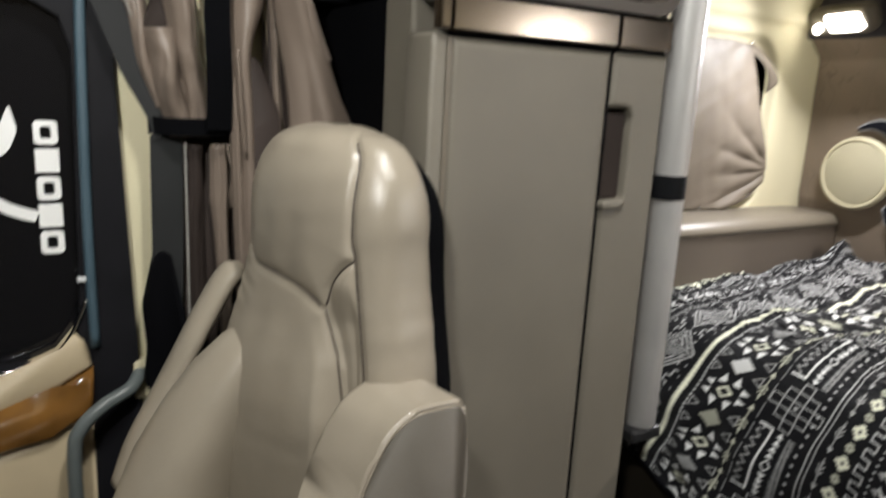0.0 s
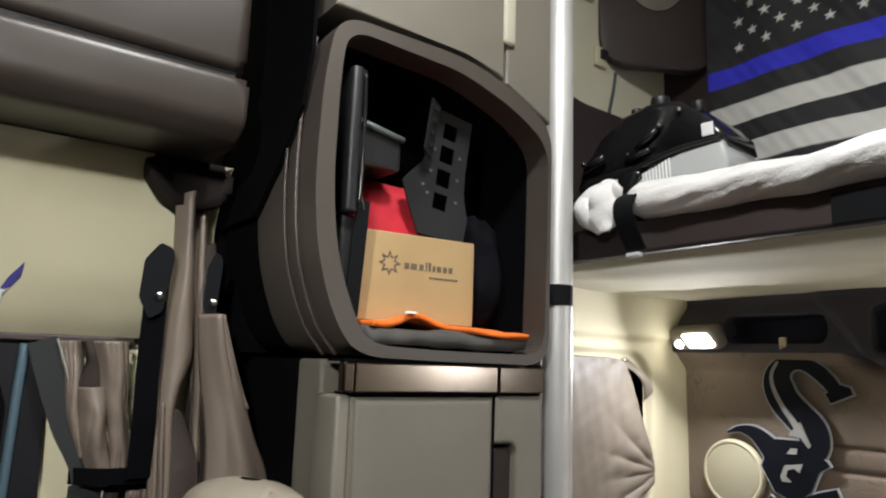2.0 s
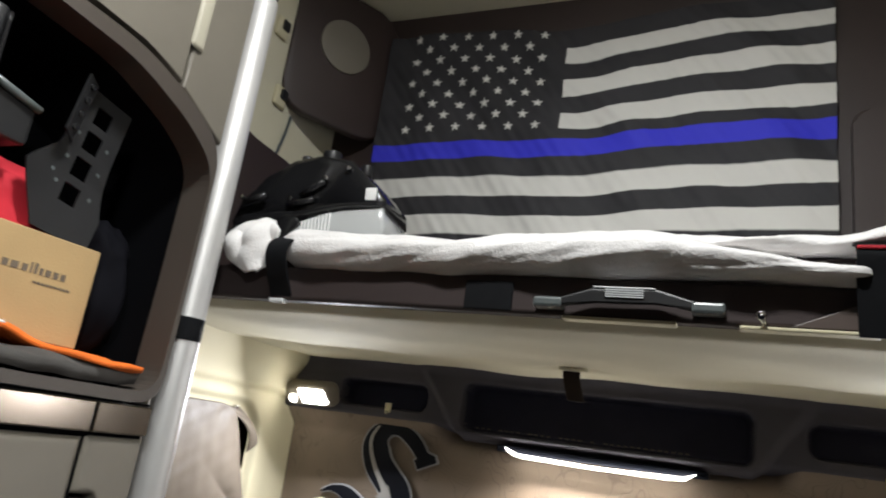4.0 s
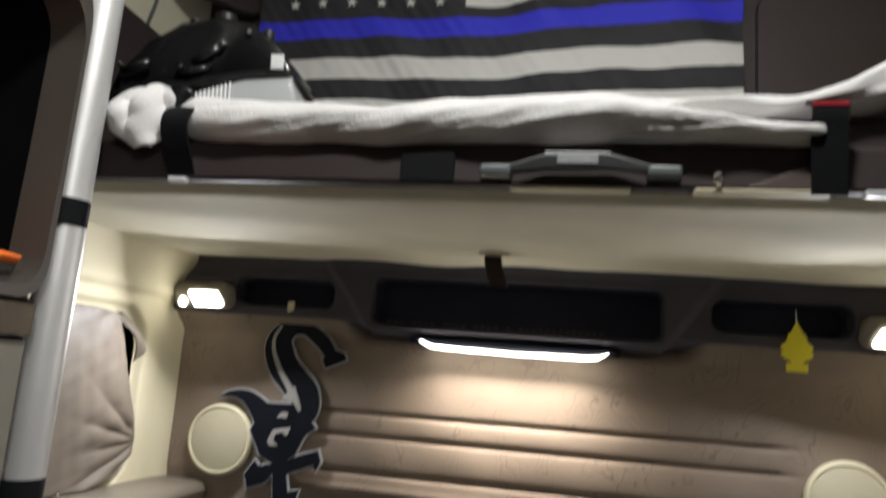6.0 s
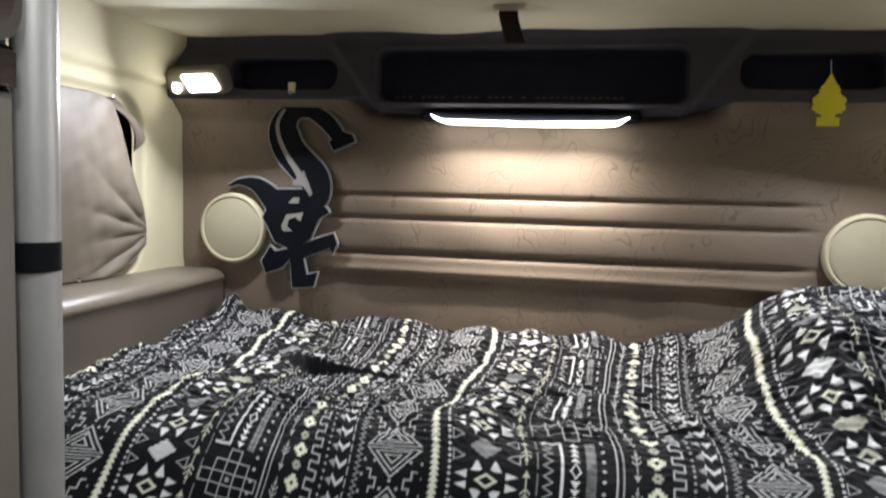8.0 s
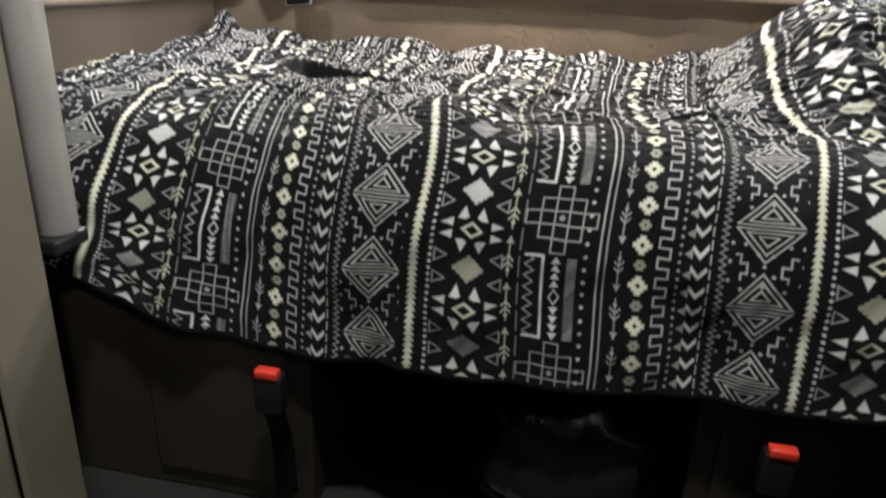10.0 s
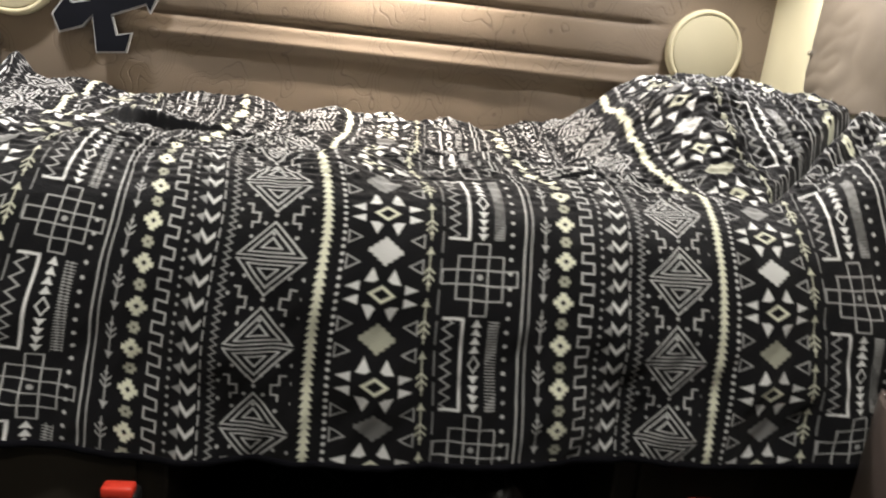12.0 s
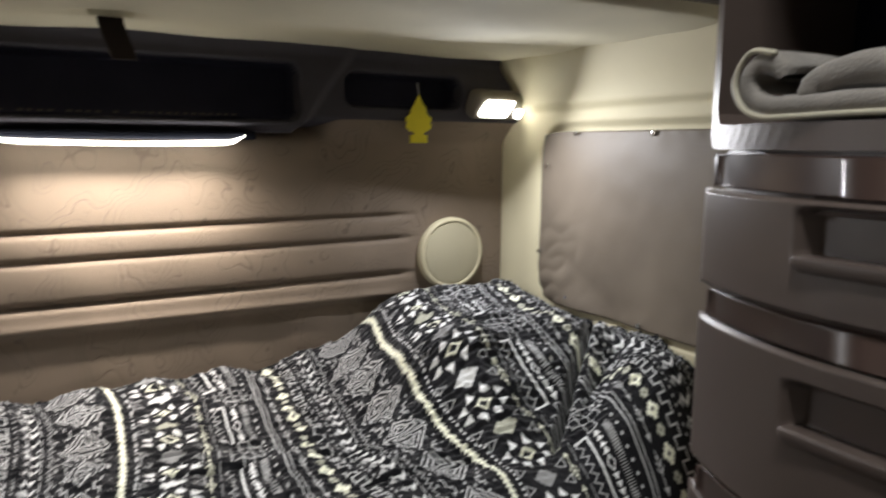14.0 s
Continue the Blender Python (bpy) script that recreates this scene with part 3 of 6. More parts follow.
def sign():
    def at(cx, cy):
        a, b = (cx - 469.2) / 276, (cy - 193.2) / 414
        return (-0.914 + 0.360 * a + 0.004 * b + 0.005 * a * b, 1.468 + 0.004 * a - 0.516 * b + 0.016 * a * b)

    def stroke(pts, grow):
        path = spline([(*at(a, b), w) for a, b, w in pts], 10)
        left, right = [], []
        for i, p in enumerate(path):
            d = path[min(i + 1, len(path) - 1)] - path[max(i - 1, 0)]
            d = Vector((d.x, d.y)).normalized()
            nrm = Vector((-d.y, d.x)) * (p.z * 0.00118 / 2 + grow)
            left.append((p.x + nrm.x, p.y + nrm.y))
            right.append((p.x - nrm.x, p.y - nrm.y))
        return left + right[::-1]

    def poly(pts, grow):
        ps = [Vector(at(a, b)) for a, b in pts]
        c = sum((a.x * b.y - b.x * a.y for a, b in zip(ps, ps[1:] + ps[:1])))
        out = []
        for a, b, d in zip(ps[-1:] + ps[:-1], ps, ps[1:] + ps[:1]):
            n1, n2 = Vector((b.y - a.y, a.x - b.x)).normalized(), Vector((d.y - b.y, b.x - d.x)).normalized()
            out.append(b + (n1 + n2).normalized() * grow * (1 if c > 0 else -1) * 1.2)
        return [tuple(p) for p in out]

    th = thing("cut_out_sign", "black cut-out emblem sign edged in silver, hung on a hook", "sign", (-0.7, -0.02, 0.95))
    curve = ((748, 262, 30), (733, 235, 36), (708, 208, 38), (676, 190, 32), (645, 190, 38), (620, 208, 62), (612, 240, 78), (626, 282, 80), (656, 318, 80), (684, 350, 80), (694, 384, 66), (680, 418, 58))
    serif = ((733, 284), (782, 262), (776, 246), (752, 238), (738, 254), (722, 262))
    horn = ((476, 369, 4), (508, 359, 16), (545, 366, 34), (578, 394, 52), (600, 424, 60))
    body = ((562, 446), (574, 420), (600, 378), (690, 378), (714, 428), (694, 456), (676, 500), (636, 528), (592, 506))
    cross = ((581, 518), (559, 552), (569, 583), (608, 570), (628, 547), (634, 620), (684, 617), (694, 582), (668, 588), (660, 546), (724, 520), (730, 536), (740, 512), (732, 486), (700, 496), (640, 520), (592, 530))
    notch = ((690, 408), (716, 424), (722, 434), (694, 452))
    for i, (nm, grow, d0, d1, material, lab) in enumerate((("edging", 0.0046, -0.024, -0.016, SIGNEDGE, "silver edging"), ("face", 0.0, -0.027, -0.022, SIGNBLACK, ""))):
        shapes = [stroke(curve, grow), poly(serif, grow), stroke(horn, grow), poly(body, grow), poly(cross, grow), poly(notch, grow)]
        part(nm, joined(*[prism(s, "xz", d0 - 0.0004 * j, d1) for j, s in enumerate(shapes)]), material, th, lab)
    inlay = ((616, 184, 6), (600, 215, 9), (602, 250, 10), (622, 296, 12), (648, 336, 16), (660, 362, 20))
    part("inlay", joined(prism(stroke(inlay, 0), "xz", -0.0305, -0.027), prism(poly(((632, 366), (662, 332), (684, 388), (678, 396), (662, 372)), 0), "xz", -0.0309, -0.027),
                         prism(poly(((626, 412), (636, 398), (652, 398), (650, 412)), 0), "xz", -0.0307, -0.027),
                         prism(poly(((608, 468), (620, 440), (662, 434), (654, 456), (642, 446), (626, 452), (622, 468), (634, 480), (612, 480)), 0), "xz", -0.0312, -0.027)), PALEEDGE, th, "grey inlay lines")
    part("hanging_tab", box(-0.700, -0.684, -0.027, -0.018, 1.495, 1.528, 0.002), SIGNBLACK, th)


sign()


def air_freshener():
    th = thing("air_freshener", "yellow card tree air freshener hanging on a string", "air freshener", (0.75, -0.06, 1.45))
    half = [(0.0, 0.166), (0.012, 0.145), (0.019, 0.131), (0.032, 0.121), (0.027, 0.118), (0.036, 0.111), (0.030, 0.107), (0.040, 0.095), (0.053, 0.087), (0.053, 0.074), (0.046, 0.071), (0.049, 0.066), (0.053, 0.064), (0.052, 0.050), (0.040, 0.045), (0.044, 0.041), (0.030, 0.040), (0.021, 0.034), (0.022, 0.028), (0.036, 0.028), (0.036, 0.0)]
    pts = half + [(-a, b) for a, b in half[::-1] if a > 0]
    part("card", prism([(0.753 + 0.74 * a, 1.447 + 0.80 * b) for a, b in pts], "xz", -0.062, -0.058), YELLOW, th)
    part("string", tube([(0.753, -0.060, 1.578), (0.752, -0.058, 1.595), (0.752, -0.055, 1.612)], 0.0012, 6), DECAL, th, "thin white string", True)


air_freshener()

# ---- lower bunk ----


def print_of(u, s):
    """The bedspread's print: bands of small motifs along the cloth. u across, s along, in metres."""
    P = 0.655
    u = np.mod(u + 0.072 + 0.02, P) - 0.02
    V = 0.142
    pale, yel = np.zeros_like(u), np.zeros_like(u)

    def ink(mask, v=1.0, yellow=False):
        nonlocal pale, yel
        if yellow:
            yel = np.maximum(yel, v * mask)
        else:
            pale = np.maximum(pale, v * mask)

    def edge(d, w=0.0010):
        return np.clip(0.5 - (d + 0.00035) / (2 * w), 0, 1)

    def rep(x, p, off=0.0):
        return np.mod(x - off + p / 2, p) - p / 2

    def tri(x, p):
        return np.abs(rep(x, p)) / (p / 2)

    # serrated pale yellow stripe: a stack of leaf pairs
    ink(edge(np.abs(u) - 0.0028 - 0.0062 * np.mod(-s, 0.0118) / 0.0118), 0.95, True)
    # dot columns
    for uc, p, r, v in ((0.0255, 0.0125, 0.0033, 0.85), (0.284, 0.0235, 0.0036, 0.75), (0.440, 0.0150, 0.0030, 0.6)):
        ink(edge(np.hypot(u - uc, rep(s, p)) - r), v)
    # star flowers with jagged diamonds between
    a, b = u - 0.090, rep(s, V)
    aa, bb = np.abs(a), np.abs(b)
    dia = aa / 0.036 + bb / 0.026
    ink(edge((np.abs(dia - 0.47) - 0.13) * 0.021), 0.95, True)
    base = (1.10 - dia) * 0.021
    ink(edge(np.maximum(np.maximum(np.abs(aa - 0.0160) - 0.0115 * (1 - (bb - 0.0185) / 0.0245), base), 0.0185 - bb)), 0.95)
    ink(edge(np.maximum(np.maximum(np.abs(bb - 0.0110) - 0.0085 * (1 - (aa - 0.0335) / 0.0220), base), 0.0335 - aa)), 0.95)
    b2 = rep(s, V, V / 2)
    kind = np.mod(np.floor(s / V) + 1, 3)
    jag = aa * 0.85 + np.abs(b2) - 0.0035 * tri(b2, 0.0064)
    ink(edge(jag - 0.0225) * (kind > 1.5), 0.32)
    ink(edge(jag - 0.0225) * (kind < 1.5) * (kind > 0.5), 0.75)
    ink(edge(jag - 0.0225) * (kind < 0.5), 0.45, True)
    for off in (-0.0215, 0.0215):
        qx, qy = 0.047 - aa, np.abs(b2 - off)
        t = np.maximum((qy - 0.0135 * (0.012 - qx) / 0.024) * 0.87, -qx - 0.012)
        ink(edge(np.abs(t + 0.0014) - 0.0012), 0.65)
    # arrow lines
    for uc, p, v, y, up in ((0.158, 0.085, 0.75, True, 1), (0.340, 0.085, 0.6, False, -1)):
        q, r = np.abs(u - uc), np.mod(-up * s, p)
        ink(edge(q - 0.0013) * (r < p * 0.86), v, y)
        ink(edge(np.maximum(q - 0.52 * r, r - 0.0135)), v, y)
        for k in (0.42, 0.55):
            ink(edge(np.abs(q * 1.1 - (r - p * k)) - 0.0022) * (q < 0.0085), v, y)
        ink(edge(q + np.abs(r - p * 0.72) * 0.6 - 0.0038), v, y)
    # stepped cross grid and the ladder between crosses
    G = 2 * V
    a, b = u - 0.237, rep(s, G, 0.177)
    c = 0.0235
    cells = [(i, j) for i in range(-2, 3) for j in range(-2, 3) if abs(i) + abs(j) <= 2]
    for i, j in cells:
        d = np.maximum(np.abs(a - i * c), np.abs(b - j * c)) - c / 2
        ink(edge(np.abs(d) - 0.0012), 0.8)
    ink(edge(np.hypot(a, b) - 0.005), 0.5)
    gap = np.abs(b) - 0.066
    out = (gap > 0).astype(float)
    ink(edge(np.maximum(np.abs(a + 0.0215) - 0.0026, -gap)), 0.95)
    ink(edge(np.maximum(np.abs(a + 0.036) - 0.0165, np.abs(gap) - 0.0026)), 0.95)
    far = rep(s, G, 0.177 + G / 2)
    r = np.mod(np.abs(far) - 0.020, 0.0148)
    ink(edge(np.abs(a) - 0.0082 * (1 - r / 0.0135)) * (np.abs(far) > 0.020) * (np.abs(far) < 0.079), 0.95)
    ink(edge(np.abs(np.abs(a) * 1.7 + np.abs(far) - 0.0145) - 0.0028), 0.95)
    ink(edge(np.abs(a - 0.026) - 0.0085) * out * (tri(s, 0.0052) > 0.5), 0.45)
    ink(edge((np.abs(a + 0.044 - 0.015 * (tri(s, 0.021) - 0.5)) - 0.0022) * 0.6) * out, 0.65)
    ink(edge(np.abs(u - 0.176) - 0.0012) * (np.mod(s, 0.05) < 0.04), 0.4)
    # twin lines
    ink(edge(np.abs(u - 0.3060) - 0.0016), 0.8)
    ink(edge(np.abs(u - 0.3170) - 0.0014), 0.65)
    # small yellow flowers
    a, b = np.abs(u - 0.375), rep(s, V / 2)
    ink(edge(np.minimum(np.maximum(a - 0.0165, np.abs(b) - 0.0048), np.maximum(a - 0.0055, np.abs(b) - 0.0165))), 1.0, True)
    ink(edge(np.maximum(a, np.abs(b)) - 0.0105), 1.0, True)
    hole = edge(a + np.abs(b) - 0.0052)
    yel = yel * (1 - hole)
    b = rep(s, V / 2, V / 4)
    ink(edge(np.minimum(np.maximum(a - 0.0105, np.abs(b) - 0.0035), np.maximum(a - 0.0065, np.abs(b) - 0.0095))) * (1 - edge(a + np.abs(b) - 0.0032)), 0.55, True)
    # Greek key
    K = V / 4
    a, r = u - 0.4135, np.mod(s, K)
    h = K / 2
    ink(edge(np.abs(a + 0.0100) - 0.0017) * (r < h), 0.8)
    ink(edge(np.abs(a - 0.0100) - 0.0017) * (r >= h), 0.8)
    ink(edge(np.maximum(np.minimum(np.minimum(r, K - r), np.abs(r - h)) - 0.0017, np.abs(a) - 0.0117)), 0.8)
    # filled arrowheads, chevrons and a broken line
    a, r = u - 0.474, rep(s, K)
    ink(edge((np.abs(np.abs(a) * 1.15 - r - 0.010) - 0.0052) * 0.7) * (np.abs(a) < 0.0135), 0.85)
    ink(edge(np.maximum(np.abs(r + 0.006) - 0.62 * (a + 0.0275), a + 0.012)), 0.45)
    ink(edge(np.abs(a - 0.019) - 0.0014) * (np.mod(s, 0.0237) < 0.017), 0.7)
    ink(edge((np.abs(u - 0.5125 - 0.011 * (tri(s, 0.0125) - 0.5)) - 0.0022) * 0.6), 0.55)
    # nested diamonds, each of two triangles
    a, b = np.abs(u - 0.580), rep(s, V, 0.048)
    deep = np.minimum(1 - a / 0.056 - np.abs(b) / 0.064, (np.abs(b) - 0.0022) / 0.031)
    for k in (0.04, 0.245, 0.47):
        ink(edge((np.abs(deep - k) - 0.038) * 0.040), 0.82)
    # steps and dots at the diamonds' corners
    a, b = u - 0.580, rep(s, V, 0.048 + V / 2)
    for sg, cu in ((1, -0.034), (-1, 0.034)):
        m = sg * (a - cu)
        for x0, x1, z0, z1 in ((-0.012, -0.004, 0.022, 0.022), (-0.004, -0.004, 0.006, 0.022), (-0.004, 0.008, 0.006, 0.006), (0.008, 0.008, -0.011, 0.006), (-0.002, 0.008, -0.011, -0.011), (-0.002, -0.002, -0.020, -0.011)):
            ink(edge(np.maximum(np.abs(m - (x0 + x1) / 2) - (x1 - x0) / 2, np.abs(b - (z0 + z1) / 2) - (z1 - z0) / 2) - 0.0016), 0.75)
    a = np.abs(a)
    for da, db in ((0.0, 0.003), (0.011, 0.022), (0.015, -0.012), (0.054, 0.040), (0.056, 0.010), (0.056, -0.022), (0.034, 0.040), (0.034, -0.036), (0.0, -0.030)):
        ink(edge(np.hypot(a - da, b - db) - 0.0032), 0.65)
    return np.clip(np.stack([pale, yel, 0 * pale], -1), 0, 1)


def bedspread():
    th = thing("bedspread", "rumpled black plush bedspread with white and yellow geometric bands", "bedspread", (0, -0.5, 0.45))
    nu, ns = 1240, 800
    u, s = np.meshgrid(np.linspace(-0.99, 1.085, nu), np.linspace(0, 1.262, ns))
    # profile along s: across the mattress, over its edge and down
    top = 0.70 + 0.02 * np.sin(3 * u)
    r = 0.24
    arc = r * 1.45
    t1 = np.clip(s - top, 0, arc) / r
    t2 = np.clip(s - top - arc, 0, None)
    y = -0.015 - np.minimum(s, top) - r * np.sin(t1) - t2 * 0.12
    drop = r * (1 - np.cos(t1)) + t2 * 0.99
    flat = smooth01(0.0, 0.5, s)
    base = 0.862 - 0.030 * flat
    z = base - drop
    on_top = 1 - smooth01(0.66, 0.92, s)
    # pillow under the cloth, and a second hump towards the wall with a sharp crease between
    wide = smooth01(0.95, 1.09, u)
    pil = smooth01(0.40, 0.66, u - 0.10 * np.clip(s - 0.3, 0, 1)) * (1 - 0.22 * wide) * (1 - smooth01(0.42 + 0.06 * wide, 0.78 + 0.12 * wide, s)) * (0.72 + 0.28 * smooth01(-0.05, 0.12, s))
    q = 0.83 * (u - 0.64) + s - 0.785
    hump = 0.76 * smooth01(-0.05, 0.16, q) * smooth01(0.66, 0.98, u) * (1 - smooth01(0.68, 0.98, s))
    pil = np.maximum(pil, hump) + 0.10 * np.minimum(pil, hump)
    z = z + 0.185 * pil
    along = smooth01(0.66, 0.76, u) * (1 - smooth01(1.02, 1.07, u))
    z = z - 0.065 * np.exp(-(q / 0.010) ** 2) * along + 0.014 * np.exp(-((q - 0.035) / 0.022) ** 2) * along
    z = z - 0.030 * np.exp(-((s - 0.42 - 0.10 * (u - 1.0)) / 0.010) ** 2) * smooth01(0.92, 1.0, u)
    # shallow hollows and rumples
    z = z + on_top * (waves(u, s, 21, 0.0085, 0.28) + waves(u, s, 22, 0.0035, 0.09) + waves(u, 2.2 * s, 26, 0.0022, 0.05, 9) + waves(u, s, 27, 0.0011, 0.022, 9))
    z = z + on_top * 0.014 * np.exp(-((s - 0.06) / 0.07) ** 2) * np.sin(26 * u + 3 * np.sin(5 * u)) * (1 - smooth01(0.3, 0.5, u))
    z = z + 0.06 * np.exp(-(((u + 0.80) / 0.035) ** 2 + ((s - 0.07) / 0.06) ** 2))
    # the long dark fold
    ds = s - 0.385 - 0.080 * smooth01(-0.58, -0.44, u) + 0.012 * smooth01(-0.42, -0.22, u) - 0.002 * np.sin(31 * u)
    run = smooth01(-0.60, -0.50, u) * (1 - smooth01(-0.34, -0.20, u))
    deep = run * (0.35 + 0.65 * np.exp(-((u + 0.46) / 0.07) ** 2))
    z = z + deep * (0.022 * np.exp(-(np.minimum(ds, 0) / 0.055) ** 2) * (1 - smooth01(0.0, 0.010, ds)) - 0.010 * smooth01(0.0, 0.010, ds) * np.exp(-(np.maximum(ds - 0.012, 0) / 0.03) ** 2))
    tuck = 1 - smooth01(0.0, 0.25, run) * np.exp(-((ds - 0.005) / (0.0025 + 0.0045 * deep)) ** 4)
    z = z - 0.014 * np.exp(-((s - 0.50 - 0.10 * (u - 0.1) - 0.012 * np.sin(22 * u)) / 0.009) ** 2) * smooth01(-0.05, 0.05, u) * (1 - smooth01(0.35, 0.5, u))
    # hanging front: soft folds, drawn in at the ends
    hang = smooth01(0.95, 1.25, s)
    y = y + hang * (0.014 * np.sin(9 * u + 1 - 3 * s) + 0.009 * np.sin(23 * u + 4 * s)) + (waves(u, s, 23, 0.005, 0.2) + waves(u + 0.6 * s, 0.4 * s, 25, 0.0022, 0.06)) * smooth01(0.8, 1.0, s)
    lift = 0.08 * smooth01(0.60, 0.90, u) + 0.01 * np.sin(4 * u) + 0.18 * (1 - smooth01(-1.0, -0.20, u))
    z = z + hang * lift * (s - 0.95) / 0.45
    x = u + 0.02 * on_top * np.sin(7 * s + 3 * u)
    # cloth pulled askew towards the ledge and over the pillow
    skew = -0.16 * (1 - smooth01(-0.75, -0.25, u)) * (0.85 - np.clip(s, 0, 0.85)) * 0.9
    x = x + skew * 0.35
    x = x + 0.09 * pil * (0.6 - s)
    x = np.clip(x, -0.985, 1.088)
    pu = u - 0.25 * (1 - smooth01(-0.75, -0.20, u)) * np.clip(0.95 - s, -0.1, 1) * 0.10 + 0.040 * smooth01(0.1, 0.6, u) + 0.15 * (1 - smooth01(-0.80, 0.10, u)) * np.clip(s - 0.72, 0, 1) + waves(u, s, 24, 0.004, 0.5) - 0.075 * (1 - smooth01(-0.52, -0.10, u))
    colour = print_of(pu, (1.394 - s + 0.006 * np.sin(5 * u) - 0.065 * (1 - smooth01(-0.52, -0.16, u))) * 1.084)
    # print blanked inside the tucked fold to stand in for its shade
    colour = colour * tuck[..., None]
    P = np.stack([x, y, z], -1)
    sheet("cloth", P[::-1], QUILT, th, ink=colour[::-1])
    hem = P[-1]
    rim = np.stack([hem + np.array([0, 0.0045 * math.cos(q), 0.006 * math.sin(q)]) for q in np.linspace(0, 2 * np.pi, 8, endpoint=False)], 1)
    sheet("hem", rim[::4], BAG, th, "narrow black stitched hem", wrap=True)


bedspread()

bunk = thing("lower_bunk", "dark storage base of the lower bunk with an open middle bay", "bunk base", (0, -0.5, 0))
part("side_box", box(-1.09, -0.285, -0.925, -0.02, 0.0, 0.60, 0.006), BASEDARK, bunk)
part("side_box", box(0.43, 1.09, -0.925, -0.02, 0.0, 0.60, 0.006), BASEDARK, bunk)
part("back_panel", box(-0.284, 0.429, -0.45, -0.43, 0.0, 0.60, 0.0), BASEDARK, bunk)
part("deck", box(-1.09, 1.09, -0.89, -0.02, 0.602, 0.66, 0.004), BASEDARK, bunk)
part("mattress", box(-0.92, 1.06, -0.80, -0.02, 0.662, 0.755, 0.03, 4), BASEDARK, bunk, "mattress hidden by the bedspread", True)
part("door_panel", box(-0.63, -0.33, -0.934, -0.925, 0.05, 0.42, 0.004), BASEDARK, bunk)
part("door_panel", box(0.47, 0.68, -0.934, -0.925, 0.05, 0.42, 0.004), BASEDARK, bunk)
for bx, nm in ((-0.331, "l"), (0.545, "r")):
    bk = thing("seat_belt_buckle", "black seat belt buckle with a bright red release button", "buckle", (bx, -1.01, 0.28), "bunk belts")
    part("body", box(bx - 0.027, bx + 0.027, -1.018, -0.985, 0.29, 0.372, 0.008, 3), BLACK, bk, "", True)
    part("button", box(bx - 0.022, bx + 0.022, -1.021, -0.998, 0.366, 0.384, 0.004, 2), REDPLASTIC, bk, "bright red button", True)
    part("webbing", strap([(bx, -0.998, 0.30), (bx, -0.965, 0.2), (bx, -0.952, 0.06)], 0.045, 0.003, (1, 0, 0)), WEBBING, bk)

mat_edge = thing("floor_edging", "pale worn edging strip along the foot of the bunk", "edging", (-0.45, -1.02, 0))
part("strip", prism([(-0.64, -1.012), (-0.26, -1.012), (-0.25, -1.0), (-0.245, -1.024), (-0.27, -1.034), (-0.628, -1.03), (-0.655, -1.30), (-0.672, -1.30), (-0.655, -1.02)], "xy", 0.0, 0.012, 0.003), PALEEDGE, mat_edge)


def sack(name, label, category, c, rx, ry, rz, seed, material, crease=0.12, parent=None):
    bm = bmesh.new()
    bmesh.ops.create_icosphere(bm, subdivisions=4, radius=1)
    for v in bm.verts:
        d = v.co.normalized()
        f = 1 + crease * (noise.noise(d * 2.2 + Vector((seed, 0, 0))) + 0.6 * abs(noise.noise(d * 5 + Vector((0, seed, 0)))))
        q = Vector((math.copysign(abs(d.x) ** 0.8, d.x), math.copysign(abs(d.y) ** 0.8, d.y), math.copysign(abs(d.z) ** 0.8, d.z)))
        v.co = Vector((c[0] + q.x * rx * f, c[1] + q.y * ry * f, max(c[2] + q.z * rz * f, c[2] - rz)))
    ob = part(name, bm, material, parent, "", True)
    return ob if parent else tagged(ob, label, category)


rb = thing("rubbish_bag", "crumpled glossy black plastic bag stowed under the bunk", "bag", (0.22, -0.80, 0))
sack("bag_body", "", "", (0.22, -0.83, 0.17), 0.17, 0.125, 0.17, 3, POLYBAG, 0.30, rb)
part("tied_neck", loft([((0.24, -0.84, z), a, a * 0.7, 2.2, 40 * z) for z, a in ((0.33, 0.05), (0.355, 0.022), (0.37, 0.018), (0.39, 0.035), (0.405, 0.045), (0.406, 0.02))], 16), POLYBAG, rb, "twisted tied neck", True)
sb = thing("soft_bag", "dark cloth bag with a carrying loop stowed under the bunk", "bag", (-0.08, -0.72, 0))
sack("bag_body", "", "", (-0.08, -0.70, 0.15), 0.16, 0.16, 0.15, 9, BAG, 0.18, sb)
part("carrying_loop", strap([(-0.15, -0.80, 0.26), (-0.12, -0.83, 0.31), (-0.05, -0.83, 0.315), (-0.01, -0.80, 0.26)], 0.025, 0.004, (0, 1, 0.6)), WEBBING, sb, "webbing loop")
tagged(part("crumpled_wrapper", loft([((0.052, -0.93, 0.001), 0.036, 0.016, 2.6), ((0.054, -0.93, 0.008), 0.040, 0.018, 2.4), ((0.050, -0.928, 0.014), 0.030, 0.012, 2.0, 12), ((0.056, -0.93, 0.018), 0.014, 0.006, 2.0, 30)], 16), PALEEDGE, None, "", False), "small crumpled white wrapper on the floor under the bunk", "wrapper")

# ---- upper bunk ----
ub = thing("upper_bunk", "upper bunk with cream padded underside and dark brown rail", "bunk bed", (0, -0.45, 1.69))


